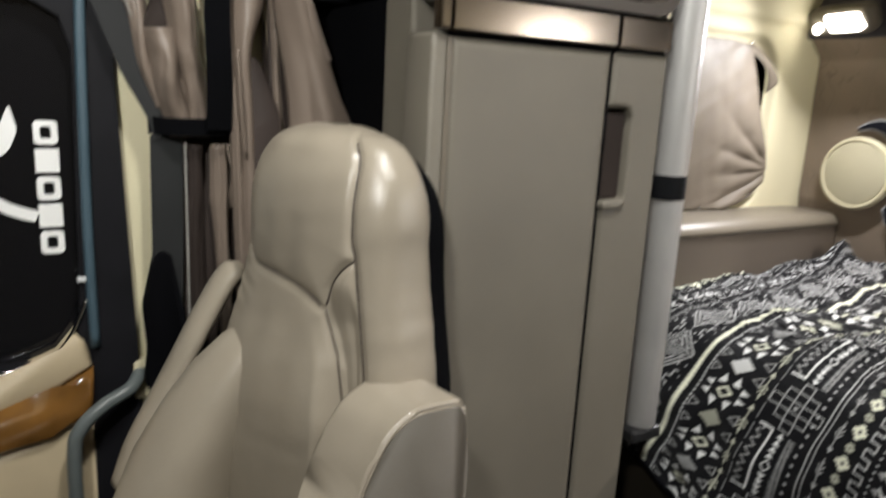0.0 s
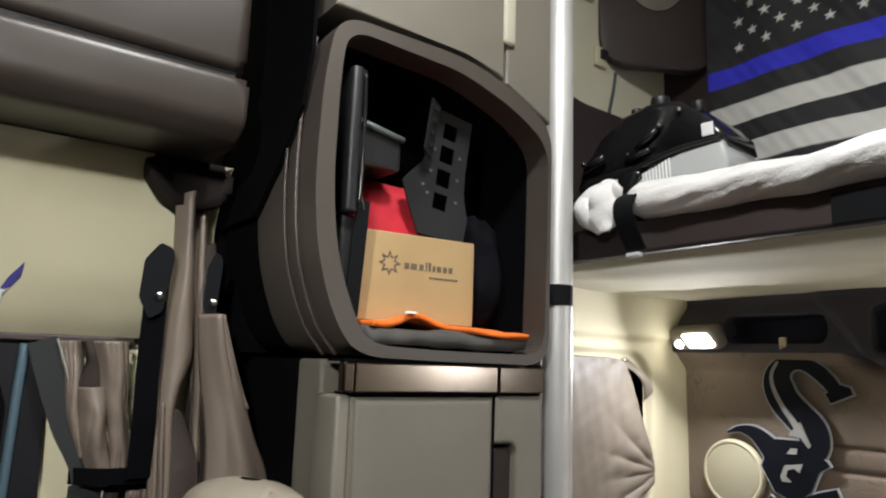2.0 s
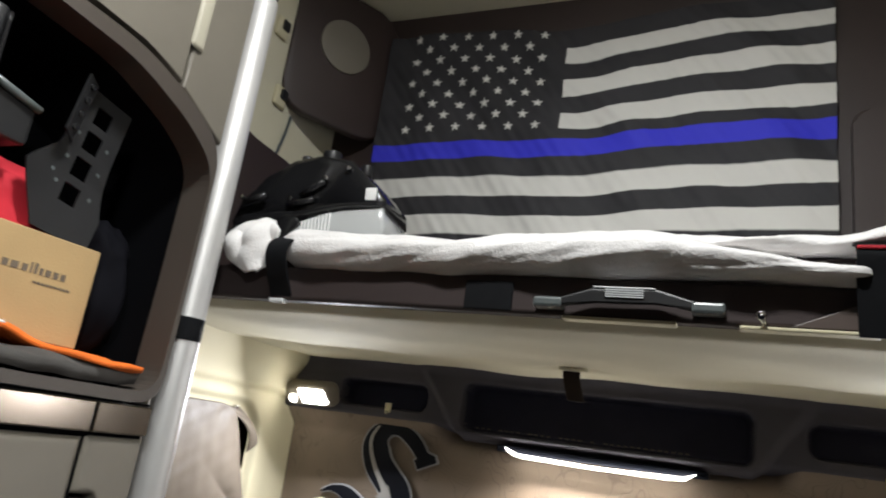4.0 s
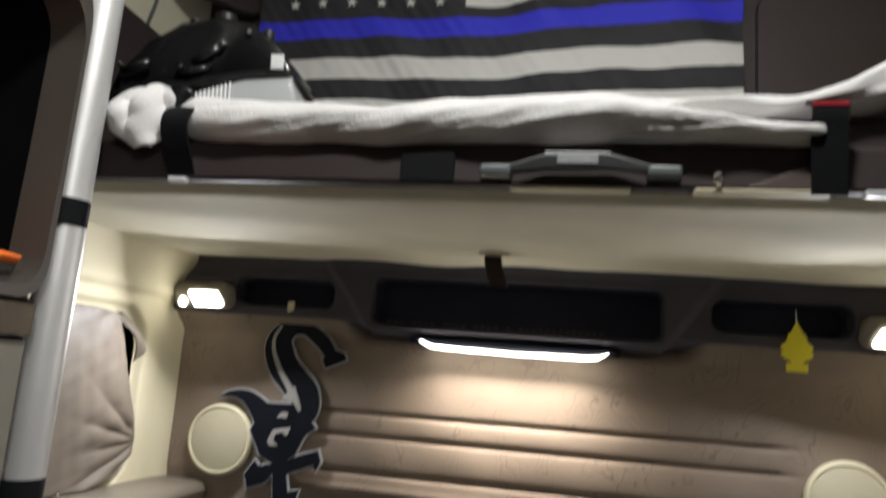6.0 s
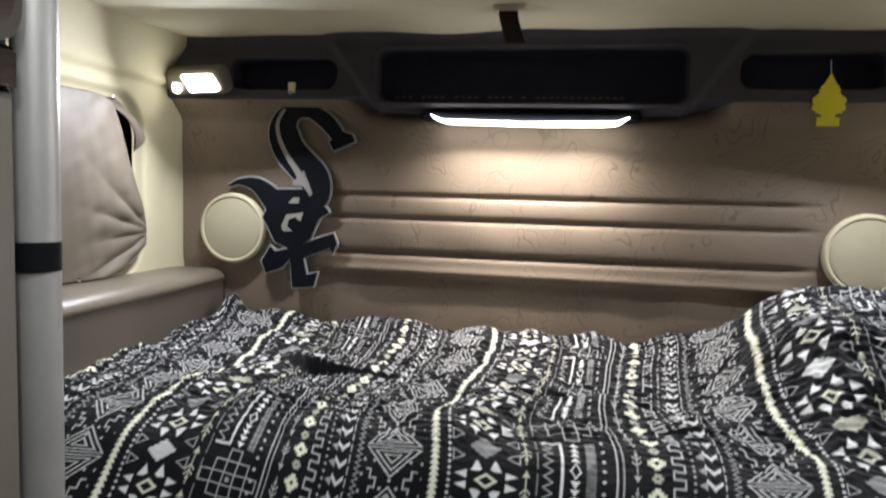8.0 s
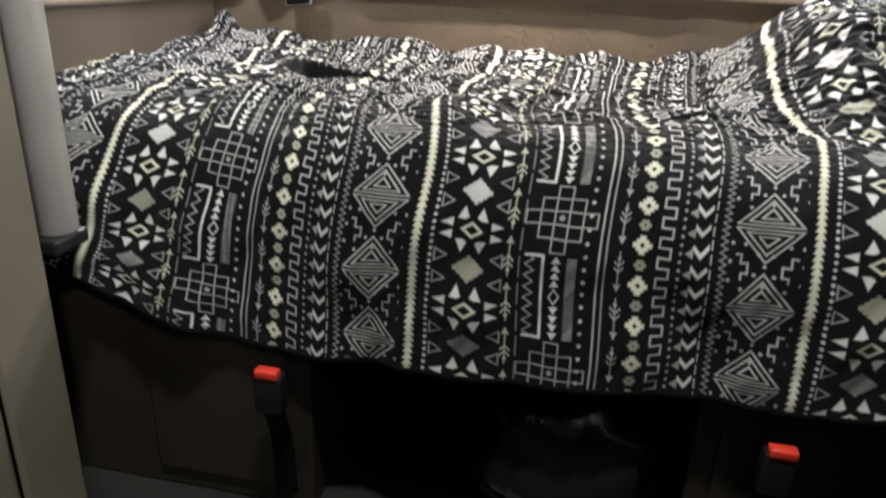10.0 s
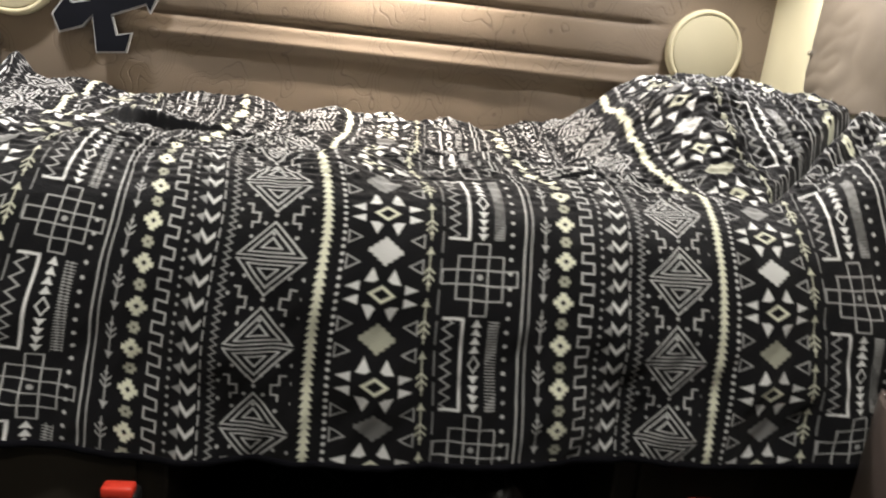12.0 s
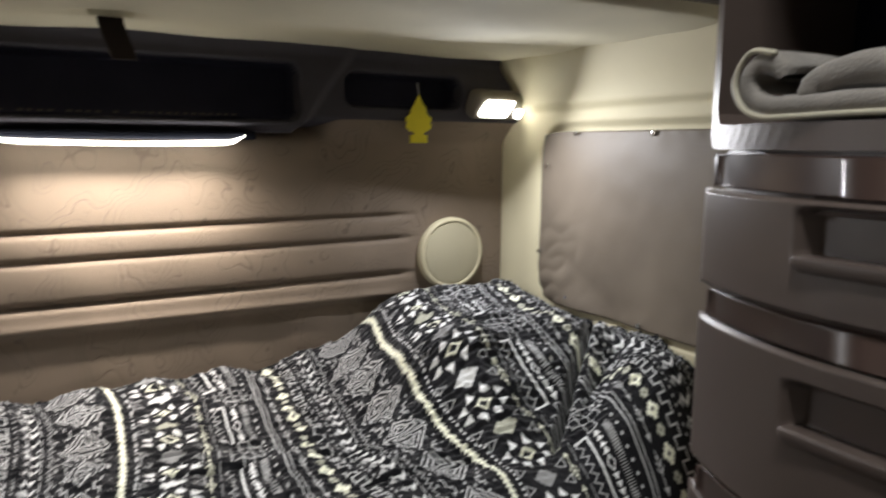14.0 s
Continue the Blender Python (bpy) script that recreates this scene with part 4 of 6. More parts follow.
def bunk_under():
    x, y = np.meshgrid(np.linspace(-1.10, 1.10, 111), np.linspace(-0.905, -0.03, 71))
    z = 1.688 - 0.010 * np.sin(np.pi * np.clip((y + 0.905) / 0.87, 0, 1)) + 0.02 * smooth01(-0.85, -0.905, y) + waves(x, y, 31, 0.0035, 0.35) * smooth01(-0.89, -0.74, y)
    z = z + 0.02 * np.exp(-(((x + 0.03) / 0.075) ** 2 + ((y + 0.34) / 0.03) ** 2) ** 2)
    z = z + 0.03 * smooth01(1.0, 1.10, np.abs(x)) ** 2
    sheet("underside", np.stack([x, y, z], -1)[::-1], HEADLINER, ub, "cream padded underside", thick=0.03)


bunk_under()
part("front_rail", box(-1.09, 1.09, -0.925, -0.885, 1.700, 1.775, 0.008, 3), RAILBROWN, ub, "dark brown front rail")
part("mattress", box(-1.09, 1.09, -0.90, -0.03, 1.74, 1.835, 0.02, 3), DARKBROWN, ub)
for a, b in ((0.07, 0.27), (0.37, 0.575)):
    part("lip_strip", box(a, b, -0.932, -0.90, 1.694, 1.700, 0.002), CREAM, ub, "pale moulded lip")
part("velcro_patch", box(-0.125, -0.028, -0.931, -0.925, 1.703, 1.760, 0.002), WEBBING, ub, "black patch")
part("rail_end_wedge", prism([(0.447, 1.702), (0.554, 1.702), (0.554, 1.747)], "xz", -0.930, -0.926, 0.001), BROWN, ub, "paler brown wedge at the rail's end")
part("strap_tag", box(0.537, 0.589, -0.968, -0.955, 1.826, 1.832, 0.002), REDCLOTH, ub, "small red tag")
hd = part("handle", prism([(0.068, 1.712), (0.130, 1.727), (0.235, 1.729), (0.300, 1.715), (0.300, 1.731), (0.238, 1.749), (0.126, 1.747), (0.068, 1.728)], "xz", -0.957, -0.940, 0.004), BLACK, ub, "black plastic grab handle")
for k in range(4):
    part("ridge", box(0.150, 0.216, -0.9595, -0.956, 1.7315 + k * 0.004, 1.7335 + k * 0.004, 0), SILVER, hd, "pale moulded ridge")
for a0, a1, z0 in ((0.020, 0.074, 1.709), (0.294, 0.348, 1.711)):
    part("handle_end", box(a0, a1, -0.959, -0.925, z0, z0 + 0.019, 0.005), GREYTUBE, hd, "grey end cap")
# thin silver strip put in as the glossy grip's highlight
part("grip_highlight", box(0.128, 0.236, -0.9585, -0.950, 1.7475, 1.7505, 0.001), SILVER, hd, "silver strip for the highlight on top")
part("latch_knob", joined(tube([(0.408, -0.925, 1.703), (0.404, -0.945, 1.712)], 0.004, 10, 2), disc((0.402, -0.948, 1.714), 0.008, "y", 0.008, 0.002, 16)), CHROME, ub, "small chrome knob", True)
part("strap_plate", loft([((-0.030, -0.338, z), a, b, 2.2) for z, a, b in ((1.6745, 0.030, 0.012), (1.676, 0.038, 0.017), (1.69, 0.040, 0.019))], 28), HEADLINER, ub, "raised oval plate", True)
part("pull_strap", strap([(-0.034, -0.338, 1.682), (-0.030, -0.346, 1.655), (-0.020, -0.352, 1.622), (-0.012, -0.352, 1.598)], 0.044, 0.006, (1, 0, 0)), CLOTH_SHADE, ub, "short hanging pull strap")
for a, over in ((-0.585, True), (0.605, False)):
    run = [(a + 0.038, -0.945, 1.835), (a + 0.037, -0.976, 1.812), (a + 0.036, -0.976, 1.775), (a + 0.040, -0.938, 1.705)] if over else [(a - 0.045, -0.93, 1.845), (a - 0.042, -0.962, 1.826), (a - 0.042, -0.955, 1.78), (a - 0.038, -0.938, 1.690)]
    part("side_strap", strap(run, 0.052, 0.005, (1, 0, 0)), WEBBING, ub, "black webbing strap")
    part("strap_clip", box(a + 0.012, a + 0.05, -0.942, -0.926, 1.690, 1.700, 0.003), SILVER, ub, "small pale clip")


def fleece():
    th = thing("fleece_blanket", "white plush fleece blanket folded along the upper bunk's edge", "blanket", (0, -0.85, 1.83))

    def roll(name, x0, x1, mid, ry, rz, seed, taper0, taper1, label=""):
        """A long soft fold; mid, ry and rz give its middle (y, z) and half sizes along x."""
        n, k = int(320 * (x1 - x0)), 72
        x = np.linspace(x0, x1, n)[:, None]
        a = np.linspace(0, 2 * np.pi, k, endpoint=False)[None, :]
        end = np.sqrt(smooth01(0, 1, (x - x0) / taper0) * smooth01(0, 1, (x1 - x) / taper1)) * 0.985 + 0.015
        (cy, cz), by, bz = mid(x), ry(x) * (0.4 + 0.6 * end), rz(x) * end
        arc = 0.16 * a
        soft = waves(x, arc, seed, 0.0030, 0.20) + waves(x + 0.6 * arc, arc, seed + 1, 0.0010, 0.09, 8) + waves(x, arc, seed + 2, 0.0004, 0.022, 10)
        y = cy + (by + soft) * np.sign(np.cos(a)) * np.abs(np.cos(a)) ** 0.85
        z = cz + (bz + soft * end) * np.sign(np.sin(a)) * np.abs(np.sin(a)) ** 0.8
        sheet(name, np.stack([x + 0 * y, y, z], -1), FLEECE, th, label, wrap=True)

    roll("roll", -0.60, 0.590, lambda x: (-0.868, 1.815 + 0.006 * np.sin(7 * x) - 0.020 * smooth01(0.18, 0.50, x)), lambda x: 0.098 + 0.008 * np.sin(6 * x), lambda x: 0.046 + 0.003 * np.sin(9 * x) - 0.024 * smooth01(0.18, 0.50, x), 41, 0.08, 0.05)
    roll("upper_fold", 0.05, 1.10, lambda x: (-0.835 - 0.02 * smooth01(0.4, 0.7, x), 1.835 + 0.014 * smooth01(0.10, 0.35, x) + 0.111 * smooth01(0.50, 0.92, x)), lambda x: 0.095 + 0 * x, lambda x: 0.026 - 0.008 * smooth01(0.15, 0.40, x) + 0.038 * smooth01(0.50, 0.78, x), 47, 0.10, 0.02, "upper layer rising over the pillow")
    u, v = np.meshgrid(np.linspace(0, 1, 41), np.linspace(0, 1, 41))
    puff = (np.sin(np.pi * u) * np.sin(np.pi * v)) ** 0.5
    x = (-0.645 + 0.070 * u) * (1 - v) + (-0.706 + 0.100 * u) * v - 0.012 * np.sin(np.pi * v) * (1 - u)
    z = (1.858 - 0.006 * u) * (1 - v) + (1.806 - 0.056 * u) * v + 0.006 * np.sin(np.pi * u) * (1 - v)
    y = -0.940 - 0.018 * puff - 0.010 * v + waves(u + 0.3 * v, v, 57, 0.0030, 0.5) + 0.006 * np.sin(11 * (u - 0.5 * v))
    sheet("corner_flap", np.stack([x, y, z], -1), FLEECE, th, "turned-over corner", 0.020)
    u, v = np.meshgrid(np.linspace(-0.70, 1.09, 121), np.linspace(-0.84, -0.06, 61))
    sheet("spread", np.stack([u, v, 1.866 + waves(u, v, 44, 0.004, 0.2) + 0.11 * smooth01(0.48, 0.80, u)], -1), FLEECE, th, thick=0.02)


fleece()


def headlight():
    th = thing("headlight_unit", "black truck headlight with ribbed clear lens lying on bunk", "headlight", (-0.66, -0.72, 1.88))
    m = pose(-0.635, -0.72, 1.872, 4, -2, 8)
    body = [(-0.215, 0.06), (-0.19, 0.125), (-0.12, 0.165), (-0.06, 0.225), (0.02, 0.240), (0.10, 0.225), (0.165, 0.165), (0.200, 0.125), (0.205, 0.085), (0.05, 0.075), (-0.06, 0.030), (-0.19, 0.015)]
    part("housing", prism(body, "xz", -0.060, 0.13, 0.014, 3, m), BLACKGLOSS, th, "", True)
    part("mounting_lug", prism([(-0.20, 0.0), (-0.17, 0.075), (-0.03, 0.085), (0.0, 0.05), (-0.06, 0.0)], "xz", -0.085, -0.02, 0.008, 2, m), BLACKGLOSS, th, "", True)
    lens = [(-0.07, 0.0), (0.205, 0.0), (0.212, 0.05), (0.200, 0.098), (0.10, 0.092), (0.0, 0.062), (-0.06, 0.025)]
    part("lens", prism(lens, "xz", -0.080, 0.11, 0.010, 3, m), CLEAR, th, "clear ribbed lens", True)
    for k in range(9):
        part("lens_rib", box(-0.004 + k * 0.009, -0.0005 + k * 0.009, -0.0835, -0.078, 0.006, 0.058 + 0.003 * k, 0.001, 1, m), DECAL, th)
    for a, b, r in ((-0.05, 0.240, 0.014), (0.02, 0.252, 0.024), (0.12, 0.215, 0.014)):
        part("bulb_cap", disc((0, 0, 0), r, "z", 0.03, 0.004, 18), BLACK, th, "", True).matrix_local = Matrix.Translation(-Vector(th.location)) @ m @ Matrix.Translation((a, 0.0, b))
    part("bezel", tube([m @ Vector(p) for p in ((-0.19, -0.075, 0.035), (-0.05, -0.080, 0.068), (0.08, -0.082, 0.096), (0.20, -0.080, 0.104))], 0.007, 8), BLACKGLOSS, th, "", True)
    for p0, p1 in (((-0.17, -0.08, 0.105), (-0.11, -0.08, 0.125)), ((-0.02, -0.07, 0.125), (0.04, -0.07, 0.165)), ((-0.05, -0.075, 0.10), (0.02, -0.075, 0.115))):
        part("bracket", tube([m @ Vector(p0), m @ Vector(p1)], 0.009, 8, 2), BLACKGLOSS, th, "", True)
    for p in ((-0.175, -0.082, 0.118), (-0.045, -0.072, 0.118), (0.045, -0.072, 0.172), (0.10, -0.066, 0.20)):
        part("screw", disc(m @ Vector(p), 0.006, "y", 0.012, 0.002, 12), CHROME, th, "small bright screw", True)
    part("label_tag", box(0.150, 0.178, -0.066, -0.061, 0.118, 0.150, 0.001, 1, m), DECAL, th, "small white label")
    part("cable", tube([(-0.95, -0.78, 2.00), (-0.90, -0.82, 1.95), (-0.86, -0.80, 1.90), (-0.80, -0.78, 1.93)], 0.005, 8), RUBBER, th, "black cable", True)


headlight()


def wall_flag():
    th = thing("wall_flag", "black and white striped flag with blue stripe and stars", "flag", (-0.15, -0.04, 2.05))
    x, z = np.meshgrid(np.linspace(-0.92, 0.622, 440), np.linspace(2.045, 2.968, 262))
    lift = 0.035 * smooth01(-0.3, 0.62, x) * (1 - smooth01(2.75, 2.968, z)) - 0.042 * np.exp(-((x + 0.22) / 0.36) ** 2) * smooth01(2.40, 2.90, z)
    y = -0.045 + 0.006 * np.sin(13 * x + 4 * z + 2 * np.sin(3 * x)) * (1 - 0.7 * (z - 2.05)) + waves(x, 0.7 * z, 51, 0.006, 0.20) + waves(x + 0.5 * z, 0.6 * z, 52, 0.0013, 0.07)
    zz = z + lift + 0.005 * np.sin(9 * x)
    edges = np.cumsum([0.071] * 6 + [0.042, 0.068] + [0.072] * 4)
    down = 2.968 - z
    st = np.searchsorted(edges, down.ravel()).reshape(down.shape)
    canton = (x < -0.212) & (z > 2.541)
    soft = np.clip(np.min(np.abs(down[..., None] - edges), -1) / 0.002 + 0.5, 0, 1)
    pale = np.isin(st, (1, 3, 5, 9, 11)) * soft * ~canton
    blue = (st == 7) * soft
    for j in range(9):
        for i in range(11):
            if (i + j) % 2 == 0:
                a, b = x + 0.800 - 0.0503 * i, z - 2.950 + 0.0487 * j
                near = (np.abs(a) < 0.025) & (np.abs(b) < 0.025)
                rr, t = np.hypot(a, b)[near], np.arctan2(a, b)[near]
                t = np.abs(np.mod(t + np.pi / 5, 2 * np.pi / 5) - np.pi / 5)
                # straight edges from a point at 17 mm to a notch at 6.5 mm
                p, q, w = 0.0205, 0.0080, np.pi / 5
                lim = p * q * np.sin(w) / (p * np.sin(t) * 1.0 + q * np.sin(w - t))
                pale[near] = np.maximum(pale[near], np.clip((lim - rr) / 0.002 + 0.5, 0, 1))
    sheet("cloth", np.stack([x, y, zz], -1), FLAGCLOTH, th, ink=np.stack([pale, blue, 0 * pale], -1))


wall_flag()

# corner panel with the upper speaker, wall fittings
def upper_corner():
    panel = thing("corner_speaker_panel", "dark rounded corner panel with a round grey speaker grille", "speaker panel", (-1.03, -0.2, 2.5))
    m = Matrix.Translation((-1.035, -0.19, 2.80)) @ pose(0, 0, 0, 0, 0, 61)
    part("panel", prism(rrect(-0.22, 0.22, -0.29, 0.25, 0.10), "xz", -0.02, 0.02, 0.01, 3, m), DARKBROWN, panel, "", True)
    part("grille", disc((0, 0, 0), 0.105, "y", 0.012, 0.004, 40), TAUPE_L, panel, "round grey grille", True).matrix_local = Matrix.Translation(-Vector(panel.location)) @ m @ Matrix.Translation((-0.01, -0.024, 0.03))


upper_corner()
for yy, zz in ((-0.385, 2.535), (-0.45, 2.77)):
    cl = thing("wall_clip", "small cream plastic wall clip with a dark socket", "clip", (-1.13, yy, zz))
    part("plate", box(-1.136, -1.118, yy - 0.03, yy + 0.03, zz - 0.04, zz + 0.035, 0.008, 3), CREAM, cl, "", True)
    part("socket", box(-1.120, -1.108, yy - 0.012, yy + 0.022, zz - 0.012, zz + 0.024, 0.004, 2), BLACK, cl, "dark socket")
tagged(part("grab_strap", strap([(-1.13, -0.30, 2.50), (-1.125, -0.32, 2.42), (-1.12, -0.36, 2.30)], 0.012, 0.004, (0, 1, 0)), GREYTUBE), "thin grey cord hanging on the upper side wall", "cord")
structure("trim_upper_left", prism(rounded([(-1.05, 1.75), (-0.06, 1.75), (-0.06, 2.30), (-0.29, 2.32), (-0.52, 2.325), (-0.75, 2.40), (-1.05, 2.44)], 0.05), "yz", -1.134, -1.10, 0.012, 3), DARKBROWN)
structure("trim_upper_right", prism(rrect(0.66, 1.13, 1.95, 2.55, 0.05), "xz", -0.05, -0.011, 0.01), DARKBROWN)


def hung_towel():
    u, v = np.meshgrid(np.linspace(0, 1, 31), np.linspace(0, 1, 41))
    P = np.stack([1.10 - 0.03 * np.abs(np.sin(7 * u + v)), -0.32 + 0.24 * u + 0.02 * np.sin(4 * v), 2.78 - 0.30 * v + 0.02 * np.sin(6 * u)], -1)
    th = thing("hung_towel", "pale blue towel hanging on the upper side wall", "towel", (1.1, -0.2, 2.5))
    sheet("cloth", P, PALETOWEL, th, thick=0.006)
    part("peg", tube([(1.136, -0.20, 2.78), (1.10, -0.20, 2.785), (1.085, -0.20, 2.80)], 0.006, 8), CHROME, th, "small wall peg", True)


hung_towel()

# ---- tall cabinet beside the bunk ----


def recess_panel(name, y0, y1, z0, z1, x, sgn, notch, material, parent, label="", deep=0.03, thick=0.02):
    """A door or drawer front in a plane of x facing sgn, with a finger recess (y0, y1, z0, z1) pressed into it."""
    ny, nz = 61, 241
    y, z = np.meshgrid(np.linspace(y0, y1, ny), np.linspace(z0, z1, nz))
    d = box_dist(y, z, *notch, 0.018)
    e = np.maximum(np.maximum(y0 - y, y - y1), np.maximum(z0 - z, z - z1))
    xx = x - sgn * deep * smooth01(0.006, -0.008, d) - sgn * 0.006 * smooth01(-0.008, 0.0, e)
    P = np.stack([xx, y, z], -1)
    ob = sheet(name, P if sgn > 0 else P[::-1], material, parent, label, thick=thick)
    return ob


cab = thing("tall_cabinet", "tall taupe cabinet with bronze band and open niche", "cabinet", (-0.85, -1.35, 0))
part("body", box(-0.835, -0.735, -1.605, -1.105, 0.0, 1.440, 0.008, 3), TAUPE_L, cab)
# rear coloured black to stand in for the unlit gap behind
part("rear_body", box(-1.12, -0.836, -1.600, -1.105, 0.0, 1.440, 0.0), VOID, cab, "rear coloured black to read as unlit")
part("corner_post", box(-0.74, -0.656, -1.612, -1.583, 0.02, 1.379, 0.008, 3), TAUPE_L, cab, "", True)
door = recess_panel("door", -1.575, -1.253, 0.10, 1.374, -0.656, 1, (-1.20, -1.10, 0, 0.1), TAUPE_L, cab, "plain taupe door")
side_panel = recess_panel("side_panel", -1.243, -1.112, 0.10, 1.378, -0.658, 1, (-1.290, -1.192, 1.105, 1.278), TAUPE_L, cab, "narrow panel with a finger recess", 0.06)
# dark block fills the recess to stand in for its shade
part("recess_shade", box(-0.716, -0.668, -1.243, -1.196, 1.116, 1.272, 0.004), CLOTH_SHADE, side_panel, "dark block standing in for shade in the finger recess")
# black strip set into the door gap in place of its shade
part("gap_filler", box(-0.72, -0.666, -1.2535, -1.2425, 0.10, 1.378, 0), VOID, cab, "black strip for the shade in the gap beside the door")
part("recess_cup", prism(rounded([(-1.246, 1.098), (-1.200, 1.098), (-1.190, 1.118), (-1.246, 1.114)], 0.006), "yz", -0.675, -0.6505, 0.003), TAUPE_L, side_panel, "moulded lip of the finger recess", True)
part("gap_filler", box(-0.72, -0.660, -1.583, -1.5745, 0.10, 1.374, 0), TAUPE, cab, "shallow groove beside the door")
# likewise black for the shade in the two level gaps
part("gap_filler", box(-0.72, -0.663, -1.583, -1.118, 1.3745, 1.3825, 0), VOID, cab, "black strip for the shade in the gap above the door")
part("gap_filler", box(-0.72, -0.656, -1.60, -1.118, 1.4365, 1.4415, 0), VOID, cab, "black strip for the shade in the gap above the band")
part("band", box(-0.668, -0.648, -1.582, -1.250, 1.383, 1.436, 0.003), BRONZE, cab, "polished bronze band")
part("band", box(-0.668, -0.649, -1.245, -1.118, 1.383, 1.436, 0.003), BRONZE, cab, "polished bronze band")
part("band_end", box(-0.668, -0.646, -1.606, -1.584, 1.383, 1.436, 0.004), BRONZE, cab)

outer = [(-1.655, 2.075), (-1.675, 1.95), (-1.682, 1.75), (-1.668, 1.62), (-1.630, 1.51), (-1.580, 1.446), (-1.40, 1.442), (-1.105, 1.442), (-1.103, 1.70), (-1.100, 1.975), (-1.20, 2.035), (-1.35, 2.075)]
inner = [(-1.620, 2.038), (-1.624, 1.94), (-1.622, 1.75), (-1.608, 1.64), (-1.580, 1.56), (-1.550, 1.482), (-1.40, 1.475), (-1.128, 1.475), (-1.119, 1.70), (-1.117, 1.905), (-1.21, 1.965), (-1.36, 2.018)]
inner = [(c + 0.38 * (a - c), d + 0.38 * (b - d)) for (a, b), (c, d) in zip(outer, inner)]
ro, ri = rounded(outer, 0.065, 8), rounded(inner, 0.055, 8)
mid = [((a + c) / 2, (b + d) / 2) for (a, b), (c, d) in zip(ro, ri)]
niche_frame = part("niche_frame", ring(ro, ri, "yz", -0.72, -0.650), NICHE, cab, "moulded frame of the open niche")
part("niche_shell", ring(ro, mid, "yz", -0.915, -0.721), NICHE, cab)
# same black for the shell's rear, in place of shade
part("rear_shell", ring(ro, mid, "yz", -1.10, -0.916), VOID, cab, "rear coloured black to read as unlit")
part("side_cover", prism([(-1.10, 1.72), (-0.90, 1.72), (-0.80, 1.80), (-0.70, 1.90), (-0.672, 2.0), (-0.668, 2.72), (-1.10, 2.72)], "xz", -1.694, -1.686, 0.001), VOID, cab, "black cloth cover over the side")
# inner walls and back coloured black in place of the niche's shade
part("niche_shade", ring(mid, ri, "yz", -1.06, -0.721), VOID, cab, "niche inside coloured black for its shade")
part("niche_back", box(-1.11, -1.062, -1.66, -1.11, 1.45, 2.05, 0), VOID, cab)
for k, w in enumerate((0.010, 0.022)):
    part("frame_groove", tube([(-0.72 - 0.05 * k, a - 0.0015, b) for a, b in ((-1.662, 2.05), (-1.681, 1.93), (-1.684, 1.75), (-1.670, 1.62), (-1.632, 1.51), (-1.584, 1.448))], 0.0035, 6), BROWN, niche_frame, "", True)
up = [(-1.66, 2.092), (-1.35, 2.092), (-1.245, 2.058), (-1.245, 2.75), (-1.64, 2.75)]
part("upper_door", prism(up, "yz", -1.10, -0.652, 0.006, 3), TAUPE_L, cab, "upper cupboard door")
part("upper_panel", prism([(-1.237, 2.052), (-1.10, 1.990), (-1.10, 2.75), (-1.237, 2.75)], "yz", -1.10, -0.655, 0.006, 3), TAUPE_L, cab)
part("upper_pull", box(-0.657, -0.6445, -1.252, -1.218, 2.14, 2.32, 0.008, 3), LAMPCREAM, cab, "moulded pull", True)
# black panel standing in for the dark gap beside the curtain
structure("wall_gap_shade", box(-1.134, -1.118, -1.72, -1.10, 0.0, 3.07, 0), VOID)

# things in the niche
bx = thing("cardboard_box", "closed brown cardboard box with a printed star emblem and line", "box", (-0.85, -1.39, 1.517))
m = pose(-0.735, -1.39, 1.517, 0, 0, -4)
part("carton", box(-0.19, 0.0, -0.160, 0.132, 0.0, 0.182, 0.003, 2, m), CARD, bx)
part("lid_seam", box(-0.10, -0.095, -0.133, 0.133, 0.1815, 0.184, 0, 1, m), INK, bx)
star = []
for i in range(16):
    r = 0.026 if i % 2 == 0 else 0.014
    star.append((-0.075 + r * math.cos(i * math.pi / 8), 0.118 + r * math.sin(i * math.pi / 8)))
inner_star = [(-0.075 + (a + 0.075) * 0.72, 0.118 + (b - 0.118) * 0.72) for a, b in star]
part("star_print", ring(star, inner_star, "yz", 0.0, 0.0012), INK, bx, "printed star outline").matrix_local = Matrix.Translation(-Vector(bx.location)) @ m
for k, (w, h) in enumerate(((0.013, 0.012), (0.017, 0.012), (0.012, 0.012), (0.004, 0.018), (0.007, 0.018), (0.008, 0.012), (0.012, 0.012), (0.011, 0.012), (0.011, 0.012))):
    y0 = -0.040 + sum((0.015, 0.020, 0.015, 0.007, 0.010, 0.011, 0.015, 0.014, 0.013)[:k])
    part("print_bar", box(0.0, 0.0012, y0, y0 + w * 0.8, 0.110, 0.110 + h, 0), INK, bx).matrix_local = Matrix.Translation(-Vector(bx.location)) @ m
for k in range(9):
    part("print_bar", box(0.0, 0.0012, 0.02 + k * 0.008, 0.026 + k * 0.008, 0.094, 0.098, 0), INK, bx).matrix_local = Matrix.Translation(-Vector(bx.location)) @ m

u, v = np.meshgrid(np.linspace(0, 1, 81), np.linspace(0, 1, 31))
y = -1.535 + 0.375 * u
x = -0.672 - 0.13 * v - 0.02 * np.sin(5 * u)
